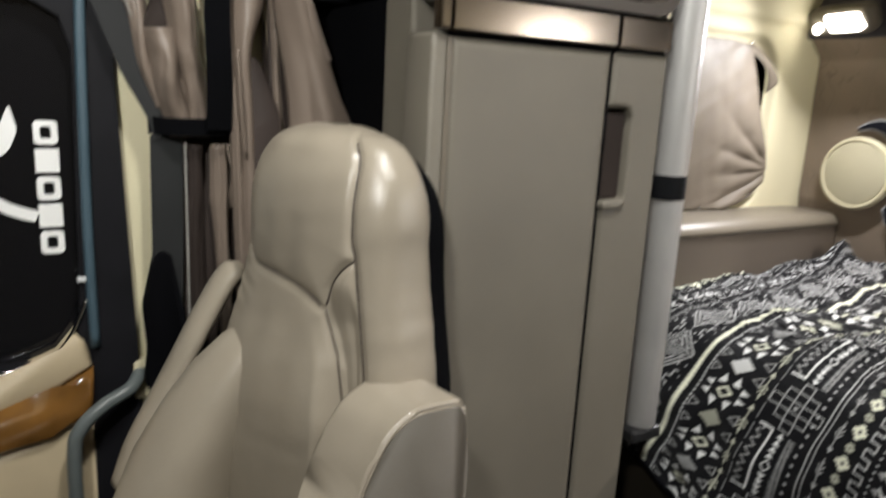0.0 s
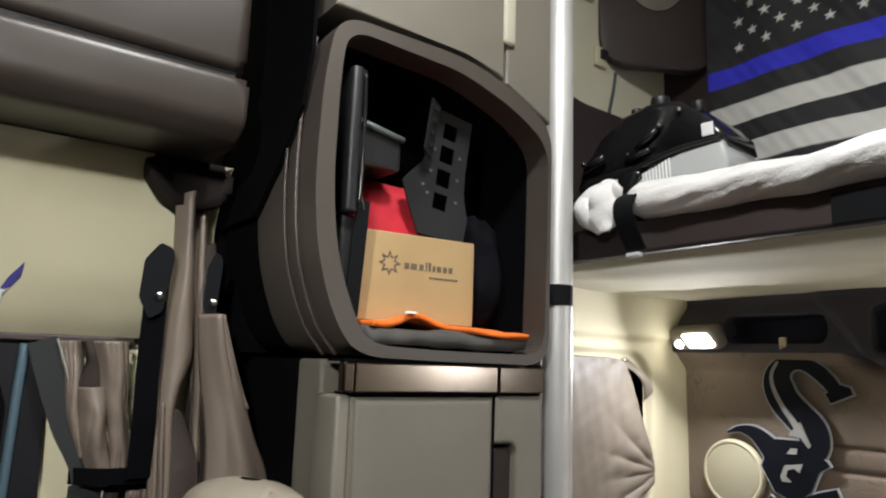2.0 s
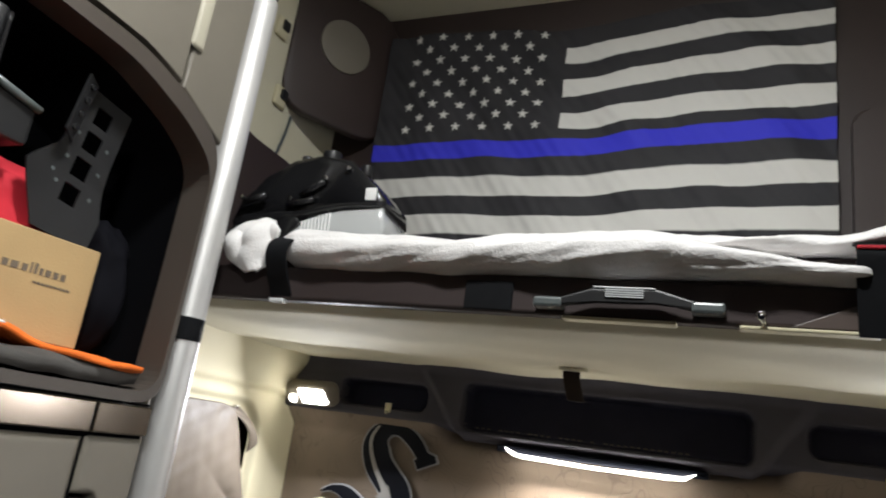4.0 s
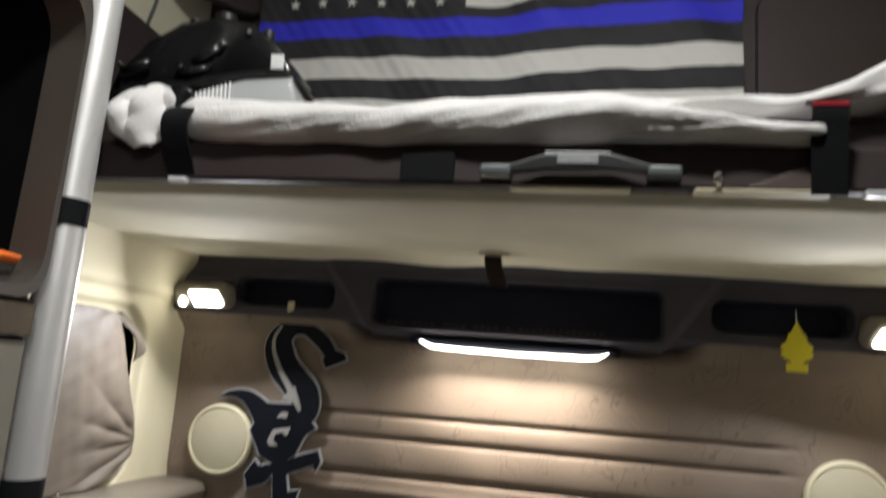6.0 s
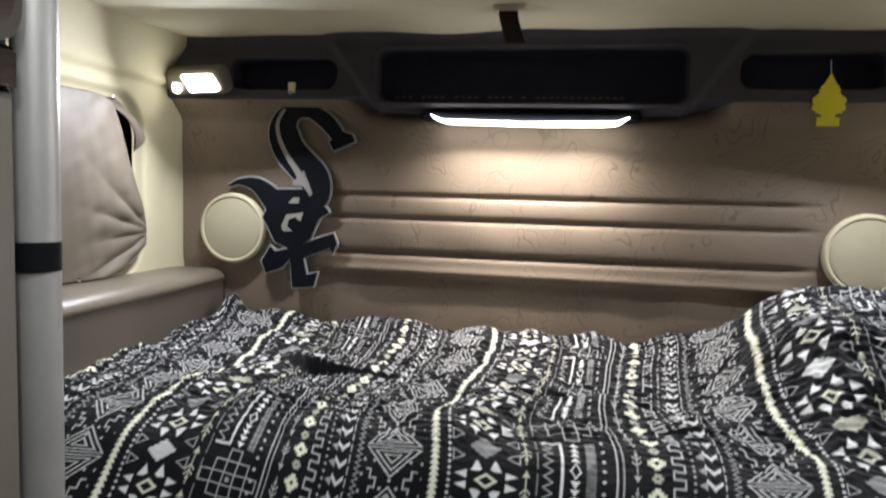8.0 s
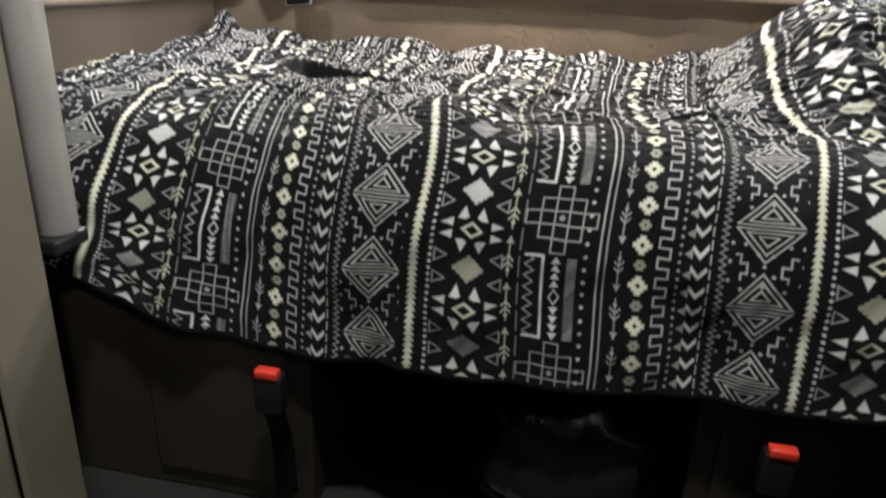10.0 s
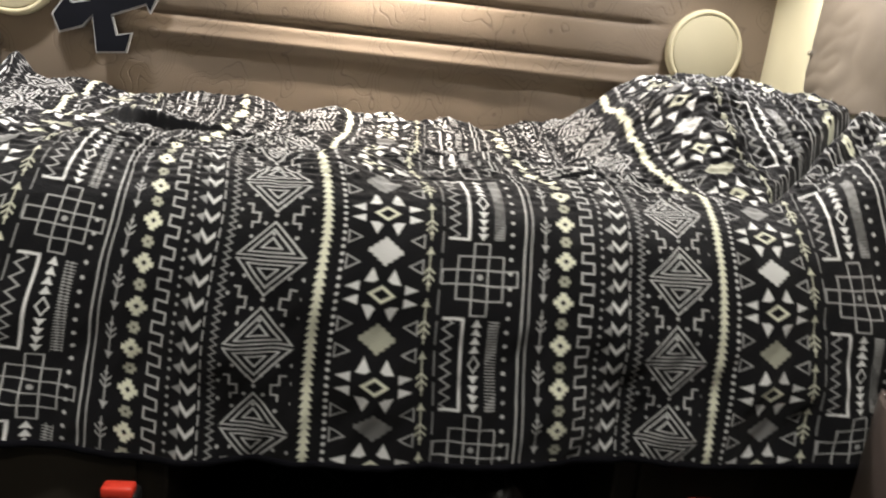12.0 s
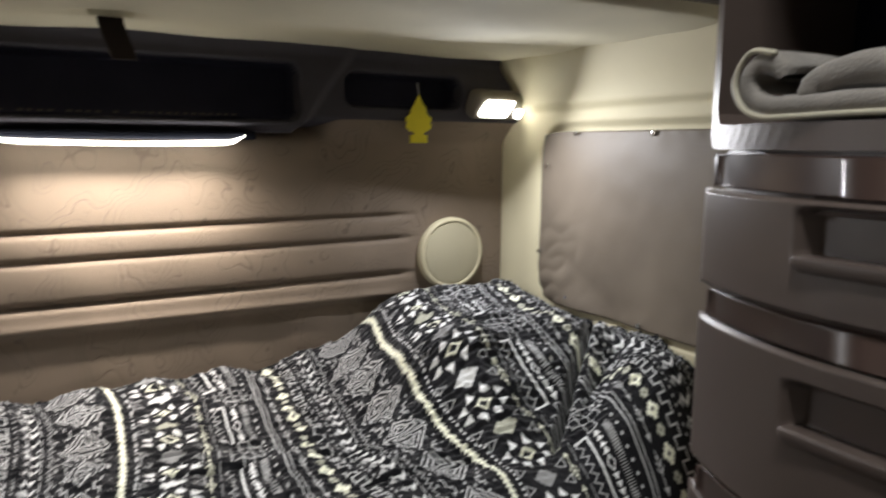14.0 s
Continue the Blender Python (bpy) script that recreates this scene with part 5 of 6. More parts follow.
z = 1.507 + 0.020 * np.exp(-((u - 0.28) / 0.13) ** 2) * (1 - 0.4 * v) - 0.012 * smooth01(0.6, 1.0, u) * (1 - v) + waves(u, v, 61, 0.003, 0.3) + 0.006
vest = thing("safety_vest", "folded bright orange safety vest lying in the niche", "vest", (-0.75, -1.35, 1.5))
sheet("cloth", np.stack([x, y, z], -1), ORANGE, vest, thick=0.010)
part("badge", loft([((-0.683, -1.445, 1.532), 0.006, 0.016, 2), ((-0.685, -1.445, 1.536), 0.004, 0.012, 2)], 14), DECAL, vest, "small white reflective badge", True)
gc = thing("grey_towel", "folded dark grey towel under the vest", "towel", (-0.8, -1.35, 1.476))
x2, y2 = np.meshgrid(np.linspace(-1.02, -0.664, 41), np.linspace(-1.545, -1.155, 61))
sheet("cloth", np.stack([x2, y2, 1.503 + waves(x2, y2, 62, 0.003, 0.08) - 0.010 * smooth01(-0.69, -0.664, x2)], -1), GREYCLOTH, gc, thick=0.024)
sack("red_jacket", "bundled red cloth jacket behind the carton", "jacket", (-0.86, -1.42, 1.70), 0.10, 0.13, 0.115, 5, REDCLOTH, 0.16)
sack("black_backpack", "slumped black nylon backpack in the niche", "backpack", (-0.88, -1.190, 1.640), 0.13, 0.060, 0.150, 12, BAG, 0.16)

mon = thing("tablet_mount", "black tablet on a mounting arm standing in the niche", "tablet mount", (-0.75, -1.58, 1.49))
part("tablet", box(-0.735, -0.677, -1.603, -1.577, 1.71, 2.00, 0.008, 3), BLACK, mon, "", True)
part("tablet_rim", tube([(-0.674, -1.578, 1.72), (-0.672, -1.576, 1.86), (-0.674, -1.578, 1.99)], 0.004, 8), BLACKGLOSS, mon, "glossy rim", True)
part("arm", box(-0.86, -0.72, -1.57, -1.46, 1.82, 1.90, 0.008, 2), BLACK, mon)
part("arm_rail", tube([(-0.715, -1.565, 1.905), (-0.715, -1.46, 1.885)], 0.007, 8, 2), GREYTUBE, mon, "", True)
part("foot", box(-0.80, -0.70, -1.60, -1.565, 1.477, 1.71, 0.006, 2), BLACK, mon)
part("clip_hook", tube([(-0.69, -1.57, 1.76), (-0.685, -1.565, 1.735), (-0.69, -1.558, 1.72)], 0.0025, 6), CHROME, mon, "small chrome hook", True)
part("webbing_strap", strap([(-0.688, -1.562, 1.74), (-0.692, -1.566, 1.64), (-0.700, -1.570, 1.52)], 0.03, 0.003, (0, 1, -0.1)), WEBBING, mon, "black strap")

br = thing("metal_bracket", "matt black metal bracket plate with four square cut-outs", "bracket", (-0.76, -1.36, 1.70))


def bracket():
    """A plate with four square holes down its middle, its side flange bent back."""
    m = Matrix.Translation((-0.735, -1.36, 1.70)) @ pose(0, 0, 0, -8, 0, 0)
    rows = ((0.282, -0.055, 0.055), (0.258, -0.055, 0.055), (0.222, -0.055, 0.055), (0.206, -0.055, 0.055), (0.168, -0.055, 0.055), (0.152, -0.060, 0.056), (0.114, -0.090, 0.060), (0.098, -0.100, 0.064), (0.062, -0.082, 0.078), (0.0, -0.045, 0.075))
    bm = bmesh.new()
    hw = 0.018
    grid = [[bm.verts.new((0, a, z)) for a in (l, -hw, hw, r)] for z, l, r in rows]
    for i in range(len(rows) - 1):
        for j in range(3):
            if j == 1 and i in (1, 3, 5, 7):
                continue
            bm.faces.new((grid[i][j], grid[i][j + 1], grid[i + 1][j + 1], grid[i + 1][j]))
    ext = bmesh.ops.extrude_face_region(bm, geom=bm.faces[:])
    for v in [g for g in ext["geom"] if isinstance(g, bmesh.types.BMVert)]:
        v.co.x -= 0.004
    bmesh.ops.transform(bm, matrix=m, verts=bm.verts)
    part("plate", bm, BLACK, br)
    part("flange", prism([(-0.055, 0.275), (-0.090, 0.28), (-0.090, 0.165), (-0.058, 0.155)], "yz", -0.004, 0.0, 0, 2, m @ pose(0, 0, 0, 0, 0, 25)), BLACK, br)
    for k, (a, b) in enumerate(((-0.034, 0.19), (0.034, 0.19), (-0.036, 0.14), (0.036, 0.14), (-0.036, 0.09), (0.040, 0.09), (-0.05, 0.105))):
        part("bolt_hole", disc(m @ Vector((0.0005, a, b)), 0.0035, "x", 0.003, 0, 10), GREYTUBE, br)
    for k in range(4):
        part("flange_stud", disc(m @ pose(0, 0, 0, 0, 0, 25) @ Vector((0.002, -0.074, 0.262 - 0.028 * k)), 0.006, "x", 0.006, 0.001, 12), BLACKGLOSS, br, "", True)


bracket()

# ---- aluminium pole ----
pole = thing("grab_pole", "brushed aluminium pole with black straps beside the bunk", "pole", (-0.69, -1.03, 0.62))
part("pole_tube", loft([((-0.693, -1.035, z), a, a, 2.0) for z, a in ((0.615, 0.030), (0.622, 0.034), (2.395, 0.034), (2.405, 0.030))], 28), ALU, pole, "", True)
part("flat_rail", box(-0.748, -0.722, -1.084, -1.056, 0.63, 2.40, 0.005), ALU, pole)
for z0, z1 in ((1.108, 1.155), (1.578, 1.625)):
    part("pole_strap", loft([((-0.695, -1.037, z), 0.0375, 0.0375, 2.0) for z in (z0, z0 + 0.002, z1 - 0.002, z1)], 28), WEBBING, pole, "black strap", True)
for z0 in (0.75, 0.92, 1.20, 1.36, 1.52, 1.70, 1.98, 2.2):
    part("rivet", disc((-0.733, -1.0845, z0), 0.0055, "y", 0.003, 0.001, 12), BLACK, pole)
part("bracket_foot", box(-0.75, -0.66, -1.085, -1.0, 0.59, 0.618, 0.006), BLACK, pole)
part("bracket_top", box(-0.76, -0.66, -1.10, -1.02, 2.40, 2.43, 0.006), BLACK, pole)

# ---- passenger seat ----
SM = Matrix.Translation((-0.55, -1.77, 0)) @ pose(0, 0, 0, 0, 0, 14.5)
seat = thing("truck_seat", "taupe leather high-back truck seat with stitched headrest and armrests", "seat", (-0.70, -1.75, 0))


def seat_part(name, bm, material=None, label="", under=None):
    bmesh.ops.transform(bm, matrix=SM, verts=bm.verts)
    return part(name, bm, material or LEATHER, under or seat, label, True)


head = [(0.42, 0.205, 0.085, 3.2), (0.70, 0.205, 0.085, 3.2), (0.86, 0.20, 0.084, 3.2), (0.94, 0.190, 0.082, 3.0), (1.00, 0.178, 0.082, 2.9), (1.06, 0.171, 0.080, 2.8), (1.12, 0.168, 0.078, 2.7), (1.160, 0.160, 0.073, 2.5), (1.190, 0.143, 0.064, 2.4), (1.218, 0.115, 0.052, 2.2), (1.230, 0.085, 0.038, 2.1), (1.237, 0.040, 0.018, 2.0), (1.2385, 0.002, 0.001, 2.0)]
head = [tuple(r) for r in spline(head, 10)]
HZ = [r[0] for r in head]


def back_at(t, z):
    """Places on the plain backrest at angle t round it and height z."""
    a, b, p = [np.interp(z, HZ, [r[i] for r in head]) for i in (1, 2, 3)]
    c, d = np.cos(t), np.sin(t)
    return np.stack([-0.150 + a * np.sign(c) * np.abs(c) ** (2 / p), 0.075 - 0.02 * (1.2 - z) + b * np.sign(d) * np.abs(d) ** (2 / p), z + 0 * t], -1)


def seam_on(pts):
    """A seam over the backrest's front through (sideways from the middle, height)."""
    out = []
    for f, z, _ in spline([(f, z, 0) for f, z in pts], 20):
        a, b, p = [np.interp(z, HZ, [r[i] for r in head]) for i in (1, 2, 3)]
        q = min(abs(f) / a, 0.999)
        out.append((-0.150 + f, 0.075 - 0.02 * (1.2 - z) - b * (1 - q ** p) ** (1 / p), z))
    return np.array(out)


def backrest_mesh():
    """High back with puffed panels drawn in along the stitched seams."""
    edge = [(0.078, 1.230), (0.112, 1.190), (0.122, 1.125), (0.126, 1.086), (0.133, 1.062), (0.146, 0.988), (0.158, 0.926), (0.166, 0.86), (0.172, 0.70), (0.172, 0.46)]
    hook = [(0.133, 1.062), (0.113, 1.044), (0.097, 1.018), (0.089, 0.985)]
    brow = [(-0.164, 1.075), (-0.140, 1.040), (-0.105, 1.016), (-0.030, 1.012), (0.040, 1.003), (0.089, 0.985)]
    panel = [(0.089, 0.985), (0.106, 0.945), (0.121, 0.905), (0.135, 0.83), (0.140, 0.70), (0.140, 0.46)]
    seams = [seam_on(q) for q in (edge, hook, brow, panel)]
    t, z = np.meshgrid(np.linspace(0, 2 * np.pi, 340, endpoint=False), np.concatenate([np.linspace(0.42, 1.16, 230), np.linspace(1.164, 1.238, 40)]))
    P = back_at(t, z)
    nrm = np.stack([np.cos(t) / 1.0, 2.0 * np.sin(t), 0.6 * smooth01(1.12, 1.23, z)], -1)
    nrm /= np.linalg.norm(nrm, axis=-1, keepdims=True)
    near = np.full(z.shape, 9.0)
    for q in seams:
        for c in q:
            near = np.minimum(near, ((P - c) ** 2).sum(-1))
    near = np.sqrt(near)
    f, front = P[..., 0] + 0.150, smooth01(0.02, -0.03, P[..., 1] - 0.06)
    low = smooth01(1.03, 0.97, z)
    right = np.interp(z, [p[1] for p in panel[::-1]], [p[0] for p in panel[::-1]])
    rim = np.interp(z, [p[1] for p in edge[::-1]], [p[0] for p in edge[::-1]])
    # centre panel stands out below the brow seam; the strip beside it lies back
    disp = -0.0045 * np.exp(-(near / 0.0062) ** 2) + 0.007 * (1 - np.exp(-near / 0.030)) * smooth01(1.238, 1.20, z)
    disp += 0.030 * low * front * smooth01(0.0, -0.03, f - right) * smooth01(-0.22, -0.14, f) * smooth01(1.0, 0.80, z)
    disp -= 0.013 * low * front * smooth01(0.0, 0.012, f - right) * smooth01(0.0, -0.012, f - rim)
    # creases where the panels meet
    crinkle = np.exp(-(((f + 0.15) / 0.05) ** 2 + ((z - 0.98) / 0.05) ** 2))
    disp += 0.0012 * crinkle * np.sin(230 * z + 60 * f) * front
    disp += waves(3 * f, z, 81, 0.0010, 0.25) + waves(f, z, 82, 0.0002, 0.06)
    plain = P.reshape(-1, 3)
    P = P + nrm * disp[..., None]
    sunk = [np.array([c + (P.reshape(-1, 3) - plain)[((plain - c) ** 2).sum(-1).argmin()] for c in q[::8]]) for q in seams]
    at = np.array(SM)
    P = P @ at[:3, :3].T + at[:3, 3]
    ob = sheet("backrest", P, LEATHER, seat, wrap=True)
    for q in sunk:
        seat_part("seam", tube([tuple(c) for c in q], 0.0016, 6, 2), LEATHERS, "stitched seam", ob)
    return ob


backrest = backrest_mesh()
seat_part("back_shell", loft([((-0.150, 0.118 - 0.02 * (1.2 - z), z - 0.028), a * 0.985, b, p) for z, a, b, p in head[::4]], 48), VOID, "black plastic back shell")
bolster = seat_part("bolster", loft([((cx, cy, z), a, b, 2.4, 12) for z, cx, cy, a, b in ((0.44, -0.330, -0.150, 0.085, 0.115), (0.60, -0.325, -0.115, 0.085, 0.105), (0.70, -0.315, -0.085, 0.082, 0.094), (0.78, -0.300, -0.052, 0.076, 0.078), (0.84, -0.285, -0.024, 0.066, 0.062), (0.885, -0.268, 0.0, 0.052, 0.046), (0.915, -0.252, 0.018, 0.034, 0.030), (0.925, -0.245, 0.024, 0.014, 0.012))], 40), None, "padded side bolster")
# aisle armrest, folded up: a thick paddle with a piped edge
AM = Matrix.Translation((-0.43, -1.74, 0)) @ pose(0, 0, 0, 0, 0, 10) @ Matrix.Translation((0.43, 1.74, 0))
flank = rounded([(-1.645, 0.50), (-1.640, 0.80), (-1.652, 0.890), (-1.668, 0.897), (-1.735, 0.902), (-1.778, 0.882), (-1.812, 0.833), (-1.838, 0.77), (-1.865, 0.66), (-1.880, 0.50)], 0.022, 5)
armrest = part("armrest", prism(flank, "yz", -0.540, -0.430, 0.024, 5, AM), LEATHER, seat, "padded armrest", True)
cy, cz = -1.735, 0.75
piped = [(a + 0.006 * math.copysign(1, cy - a), b - 0.005 * (b > 0.85)) for a, b in flank if b > 0.52]
part("armrest_seam", tube([AM @ Vector((-0.4335, a, b)) for a, b in piped[4:]], 0.0042, 8, 2), LEATHER, armrest, "piped seam", True)
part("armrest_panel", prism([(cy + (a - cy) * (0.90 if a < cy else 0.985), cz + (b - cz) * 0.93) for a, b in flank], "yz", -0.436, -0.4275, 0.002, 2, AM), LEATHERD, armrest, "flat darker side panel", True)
# window-side armrest, folded up behind the bolster
fold = spline([(-0.925, -1.822, 0.975), (-0.928, -1.850, 0.955), (-0.930, -1.885, 0.897), (-0.930, -1.928, 0.815), (-0.930, -1.965, 0.745), (-0.930, -2.005, 0.670), (-0.930, -2.03, 0.60)], 8)
fb, rows = bmesh.new(), []
for i, p in enumerate(fold):
    d = (fold[min(i + 1, len(fold) - 1)] - fold[max(i - 1, 0)]).normalized()
    side, thin = d.cross(Vector((1, 0, 0))).normalized(), 0.45 + 0.55 * min(1, i / 5)
    rows.append([fb.verts.new(p + thin * (0.036 * math.cos(q) * Vector((1, 0, 0)) + 0.021 * math.sin(q) * side)) for q in [2 * math.pi * j / 20 for j in range(20)]])
for a, b in zip(rows, rows[1:]):
    for j in range(20):
        fb.faces.new((a[j], a[(j + 1) % 20], b[(j + 1) % 20], b[j]))
fb.faces.new(rows[0])
fb.faces.new(rows[-1])
part("folded_armrest", fb, LEATHER, seat, "armrest folded up against the back", True)
seat_part("cushion", loft([((-0.15, -0.23, z), a, b, 3.5) for z, a, b in ((0.33, 0.22, 0.24), (0.35, 0.235, 0.26), (0.43, 0.24, 0.27), (0.46, 0.22, 0.25))], 40))
part("pedestal", box(-0.90, -0.55, -2.05, -1.72, 0.0, 0.335, 0.02, 3), BLACK, seat)

# ---- curtains ----


def pleat(name, th, left, right, x0, bulge, seed, material=None, label="", tilt=0.0, crease=0.006):
    """One hanging fold of stiff cloth between two edges, each a run of (y, z) from the top down, rounded out towards the aisle."""
    n, k = 65, 25
    ends = []
    for run in (left, right):
        q = spline([(0, a, b) for a, b in run], 12)
        step = np.concatenate([[0], np.cumsum([(b - a).length for a, b in zip(q, q[1:])])])
        at = np.linspace(0, step[-1], n)
        ends.append(np.stack([np.interp(at, step, [p.y for p in q]), np.interp(at, step, [p.z for p in q])], -1))
    u, v = np.linspace(0, 1, k)[None, :], np.linspace(0, 1, n)[:, None]
    yz = ends[0][:, None] * (1 - u[..., None]) + ends[1][:, None] * u[..., None]
    x = x0 + bulge * np.sin(np.pi * u) ** 0.9 * (0.75 + 0.25 * np.sin(3 * v + seed)) + tilt * (u - 0.5)
    x = x + crease * np.abs(waves(u + 0.25 * v, 0.22 * v, seed, 0.6, 0.5, 3)) + waves(u, 1.5 * v, seed + 5, 0.0010, 0.5)
    y = yz[..., 0] + 0.004 * np.sin(7 * v + seed) * np.sin(np.pi * v)
    return sheet(name, np.stack([x + 0 * y, y, yz[..., 1]], -1), material or CURTAIN, th, label, thick=0.004)


# a dark sheet that stands in for the shade between two folds
def fold_shade(name, th, pts, x0, x1):
    return part(name, prism(rounded(pts, 0.008), "yz", x0, x1, 0.003), CLOTH_SHADE, th, "dark sheet standing in for shade between folds", True)


cur = thing("privacy_curtain", "bunched taupe vinyl privacy curtain tied with black straps", "curtain", (-1.0, -1.78, 0.5))
pleat("panel", cur, [(-1.812, 1.76), (-1.808, 1.60), (-1.812, 1.50), (-1.812, 1.33), (-1.800, 1.20), (-1.795, 0.9), (-1.79, 0.5)], [(-1.776, 1.78), (-1.770, 1.65), (-1.758, 1.515), (-1.752, 1.43), (-1.775, 1.345), (-1.768, 1.20), (-1.765, 0.9), (-1.76, 0.5)], -1.03, 0.050, 71, tilt=-0.02)
pleat("panel", cur, [(-1.838, 1.46), (-1.836, 1.42), (-1.820, 1.27), (-1.812, 1.10), (-1.81, 0.5)], [(-1.822, 1.46), (-1.818, 1.36), (-1.803, 1.26), (-1.796, 1.10), (-1.79, 0.5)], -1.015, 0.020, 72)
pleat("panel", cur, [(-1.768, 1.78), (-1.760, 1.62), (-1.750, 1.50), (-1.742, 1.38), (-1.738, 1.28), (-1.730, 1.10), (-1.72, 0.5)], [(-1.748, 1.78), (-1.735, 1.62), (-1.724, 1.50), (-1.722, 1.38), (-1.722, 1.28), (-1.712, 1.10), (-1.70, 0.5)], -1.045, 0.030, 73)
pleat("panel", cur, [(-1.752, 1.522), (-1.740, 1.41), (-1.730, 1.33), (-1.722, 1.25), (-1.718, 1.17), (-1.71, 0.9)], [(-1.716, 1.522), (-1.695, 1.44), (-1.668, 1.36), (-1.636, 1.27), (-1.598, 1.18), (-1.53, 0.9)], -0.985, 0.042, 74, tilt=0.04, crease=0.012)
part("piped_edge", tube([(-0.972, -1.712, 1.522), (-0.964, -1.690, 1.44), (-0.956, -1.668, 1.37), (-0.950, -1.655, 1.335)], 0.0035, 8), CURTAIN, cur, "pale piped edge", True)
part("piped_edge", tube([(-0.985, -1.812, 1.345), (-0.982, -1.808, 1.26), (-0.984, -1.800, 1.16)], 0.003, 8), CURTAIN, cur, "pale piped edge", True)
fold_shade("dark_fold", cur, [(-1.800, 1.338), (-1.772, 1.330), (-1.735, 1.24), (-1.722, 1.10), (-1.74, 0.6), (-1.79, 0.6), (-1.786, 1.20)], -1.035, -0.998)
fold_shade("dark_fold", cur, [(-1.752, 1.66), (-1.722, 1.68), (-1.700, 1.40), (-1.690, 1.10), (-1.74, 1.10), (-1.745, 1.40)], -1.07, -1.030)
for (px, py, pz), w in (((-1.018, -1.829, 1.545), 0.9), ((-1.024, -1.720, 1.54), 0.5)):
    m = pose(px, py, pz, 0, 0, 67)
    part("tie_strap", prism(rounded([(0.006 + w * (a - 0.006), b) for a, b in ((-0.035, 0.0), (-0.030, 0.075), (0.0, 0.110), (0.026, 0.10), (0.030, 0.085), (0.016, -0.025), (-0.01, -0.04))], 0.006), "xz", -0.05, -0.044, 0.001, 1, m), WEBBING, cur, "black tie strap")
    part("snap_button", disc((0, 0, 0), 0.008, "y", 0.008, 0.002, 18), CHROME, cur, "chrome snap button", True).matrix_local = Matrix.Translation(-Vector(cur.location)) @ m @ Matrix.Translation((0.006, -0.053, 0.005))
part("tie_band", strap([(-0.985, -1.845, 1.54), (-0.985, -1.846, 1.40), (-0.990, -1.842, 1.30), (-1.0, -1.842, 1.205)], 0.043, 0.004, (0, 1, 0)), VOID, cur, "black hanging strap")
part("curtain_track", prism(rounded([(-1.89, 1.836), (-1.88, 1.800), (-1.83, 1.745), (-1.775, 1.735), (-1.71, 1.76), (-1.71, 1.836)], 0.02), "yz", -1.13, -0.99, 0.024, 4), TRACKBROWN, cur, "dark track above the curtain", True)

wc = thing("window_curtain", "gathered taupe side window curtain held by a black belt", "curtain", (-1.1, -1.92, 0.6))
pleat("panel", wc, [(-1.990, 1.458), (-1.985, 1.42), (-1.968, 1.34), (-1.94, 1.24)], [(-1.955, 1.458), (-1.948, 1.42), (-1.946, 1.36), (-1.925, 1.24)], -1.085, 0.034, 75)
pleat("panel", wc, [(-1.962, 1.372), (-1.950, 1.33), (-1.935, 1.26), (-1.922, 1.19)], [(-1.905, 1.372), (-1.900, 1.31), (-1.888, 1.25), (-1.872, 1.19)], -1.065, 0.045, 76, tilt=0.02, crease=0.010)
pleat("panel", wc, [(-1.935, 1.460), (-1.916, 1.40), (-1.898, 1.31), (-1.880, 1.19)], [(-1.870, 1.460), (-1.862, 1.38), (-1.850, 1.28), (-1.842, 1.19)], -1.065, 0.045, 77, tilt=-0.015, crease=0.010)
fold_shade("dark_fold", wc, [(-1.950, 1.46), (-1.928, 1.46), (-1.900, 1.38), (-1.945, 1.345), (-1.958, 1.37), (-1.938, 1.42)], -1.080, -1.050)
fold_shade("dark_fold", wc, [(-1.89, 1.20), (-1.78, 1.20), (-1.77, 0.55), (-1.90, 0.55)], -1.085, -1.065)
pleat("lower_panel", wc, [(-1.888, 1.175), (-1.885, 1.0), (-1.886, 0.60)], [(-1.862, 1.175), (-1.862, 1.0), (-1.862, 0.60)], -1.058, 0.018, 78, CLOTH_SHADE)
pleat("lower_panel", wc, [(-1.850, 1.178), (-1.846, 1.08), (-1.838, 0.98), (-1.835, 0.60)], [(-1.822, 1.178), (-1.815, 1.10), (-1.818, 0.98), (-1.812, 0.60)], -1.050, 0.022, 79)
pleat("lower_panel", wc, [(-1.820, 1.178), (-1.815, 1.12), (-1.812, 1.06)], [(-1.778, 1.178), (-1.780, 1.12), (-1.795, 1.06)], -1.040, 0.020, 80)
part("hem_band", strap([(-1.075, -2.020, 1.458), (-1.070, -2.000, 1.395), (-1.062, -1.965, 1.300), (-1.055, -1.930, 1.232), (-1.052, -1.920, 1.19)], 0.050, 0.004, (0, 1, 0.35)), HEMGREY, wc, "dark grey hem")
part("piping", tube([(-1.066, -1.995, 1.462), (-1.060, -1.972, 1.395), (-1.055, -1.944, 1.305), (-1.050, -1.912, 1.238)], 0.0018, 8), PALEEDGE, wc, "thin pale piping", True)
part("hem_band", strap([(-1.058, -1.922, 1.19), (-1.056, -1.925, 1.0), (-1.056, -1.930, 0.87), (-1.056, -1.932, 0.72)], 0.054, 0.006, (0, 1, 0)), HEMGREY, wc, "dark grey hem")
part("belt", strap([(-1.060, -1.950, 1.208), (-1.022, -1.90, 1.208), (-1.012, -1.85, 1.209), (-1.02, -1.790, 1.211)], 0.030, 0.006, (0, 0, 1)), VOID, wc, "black belt")
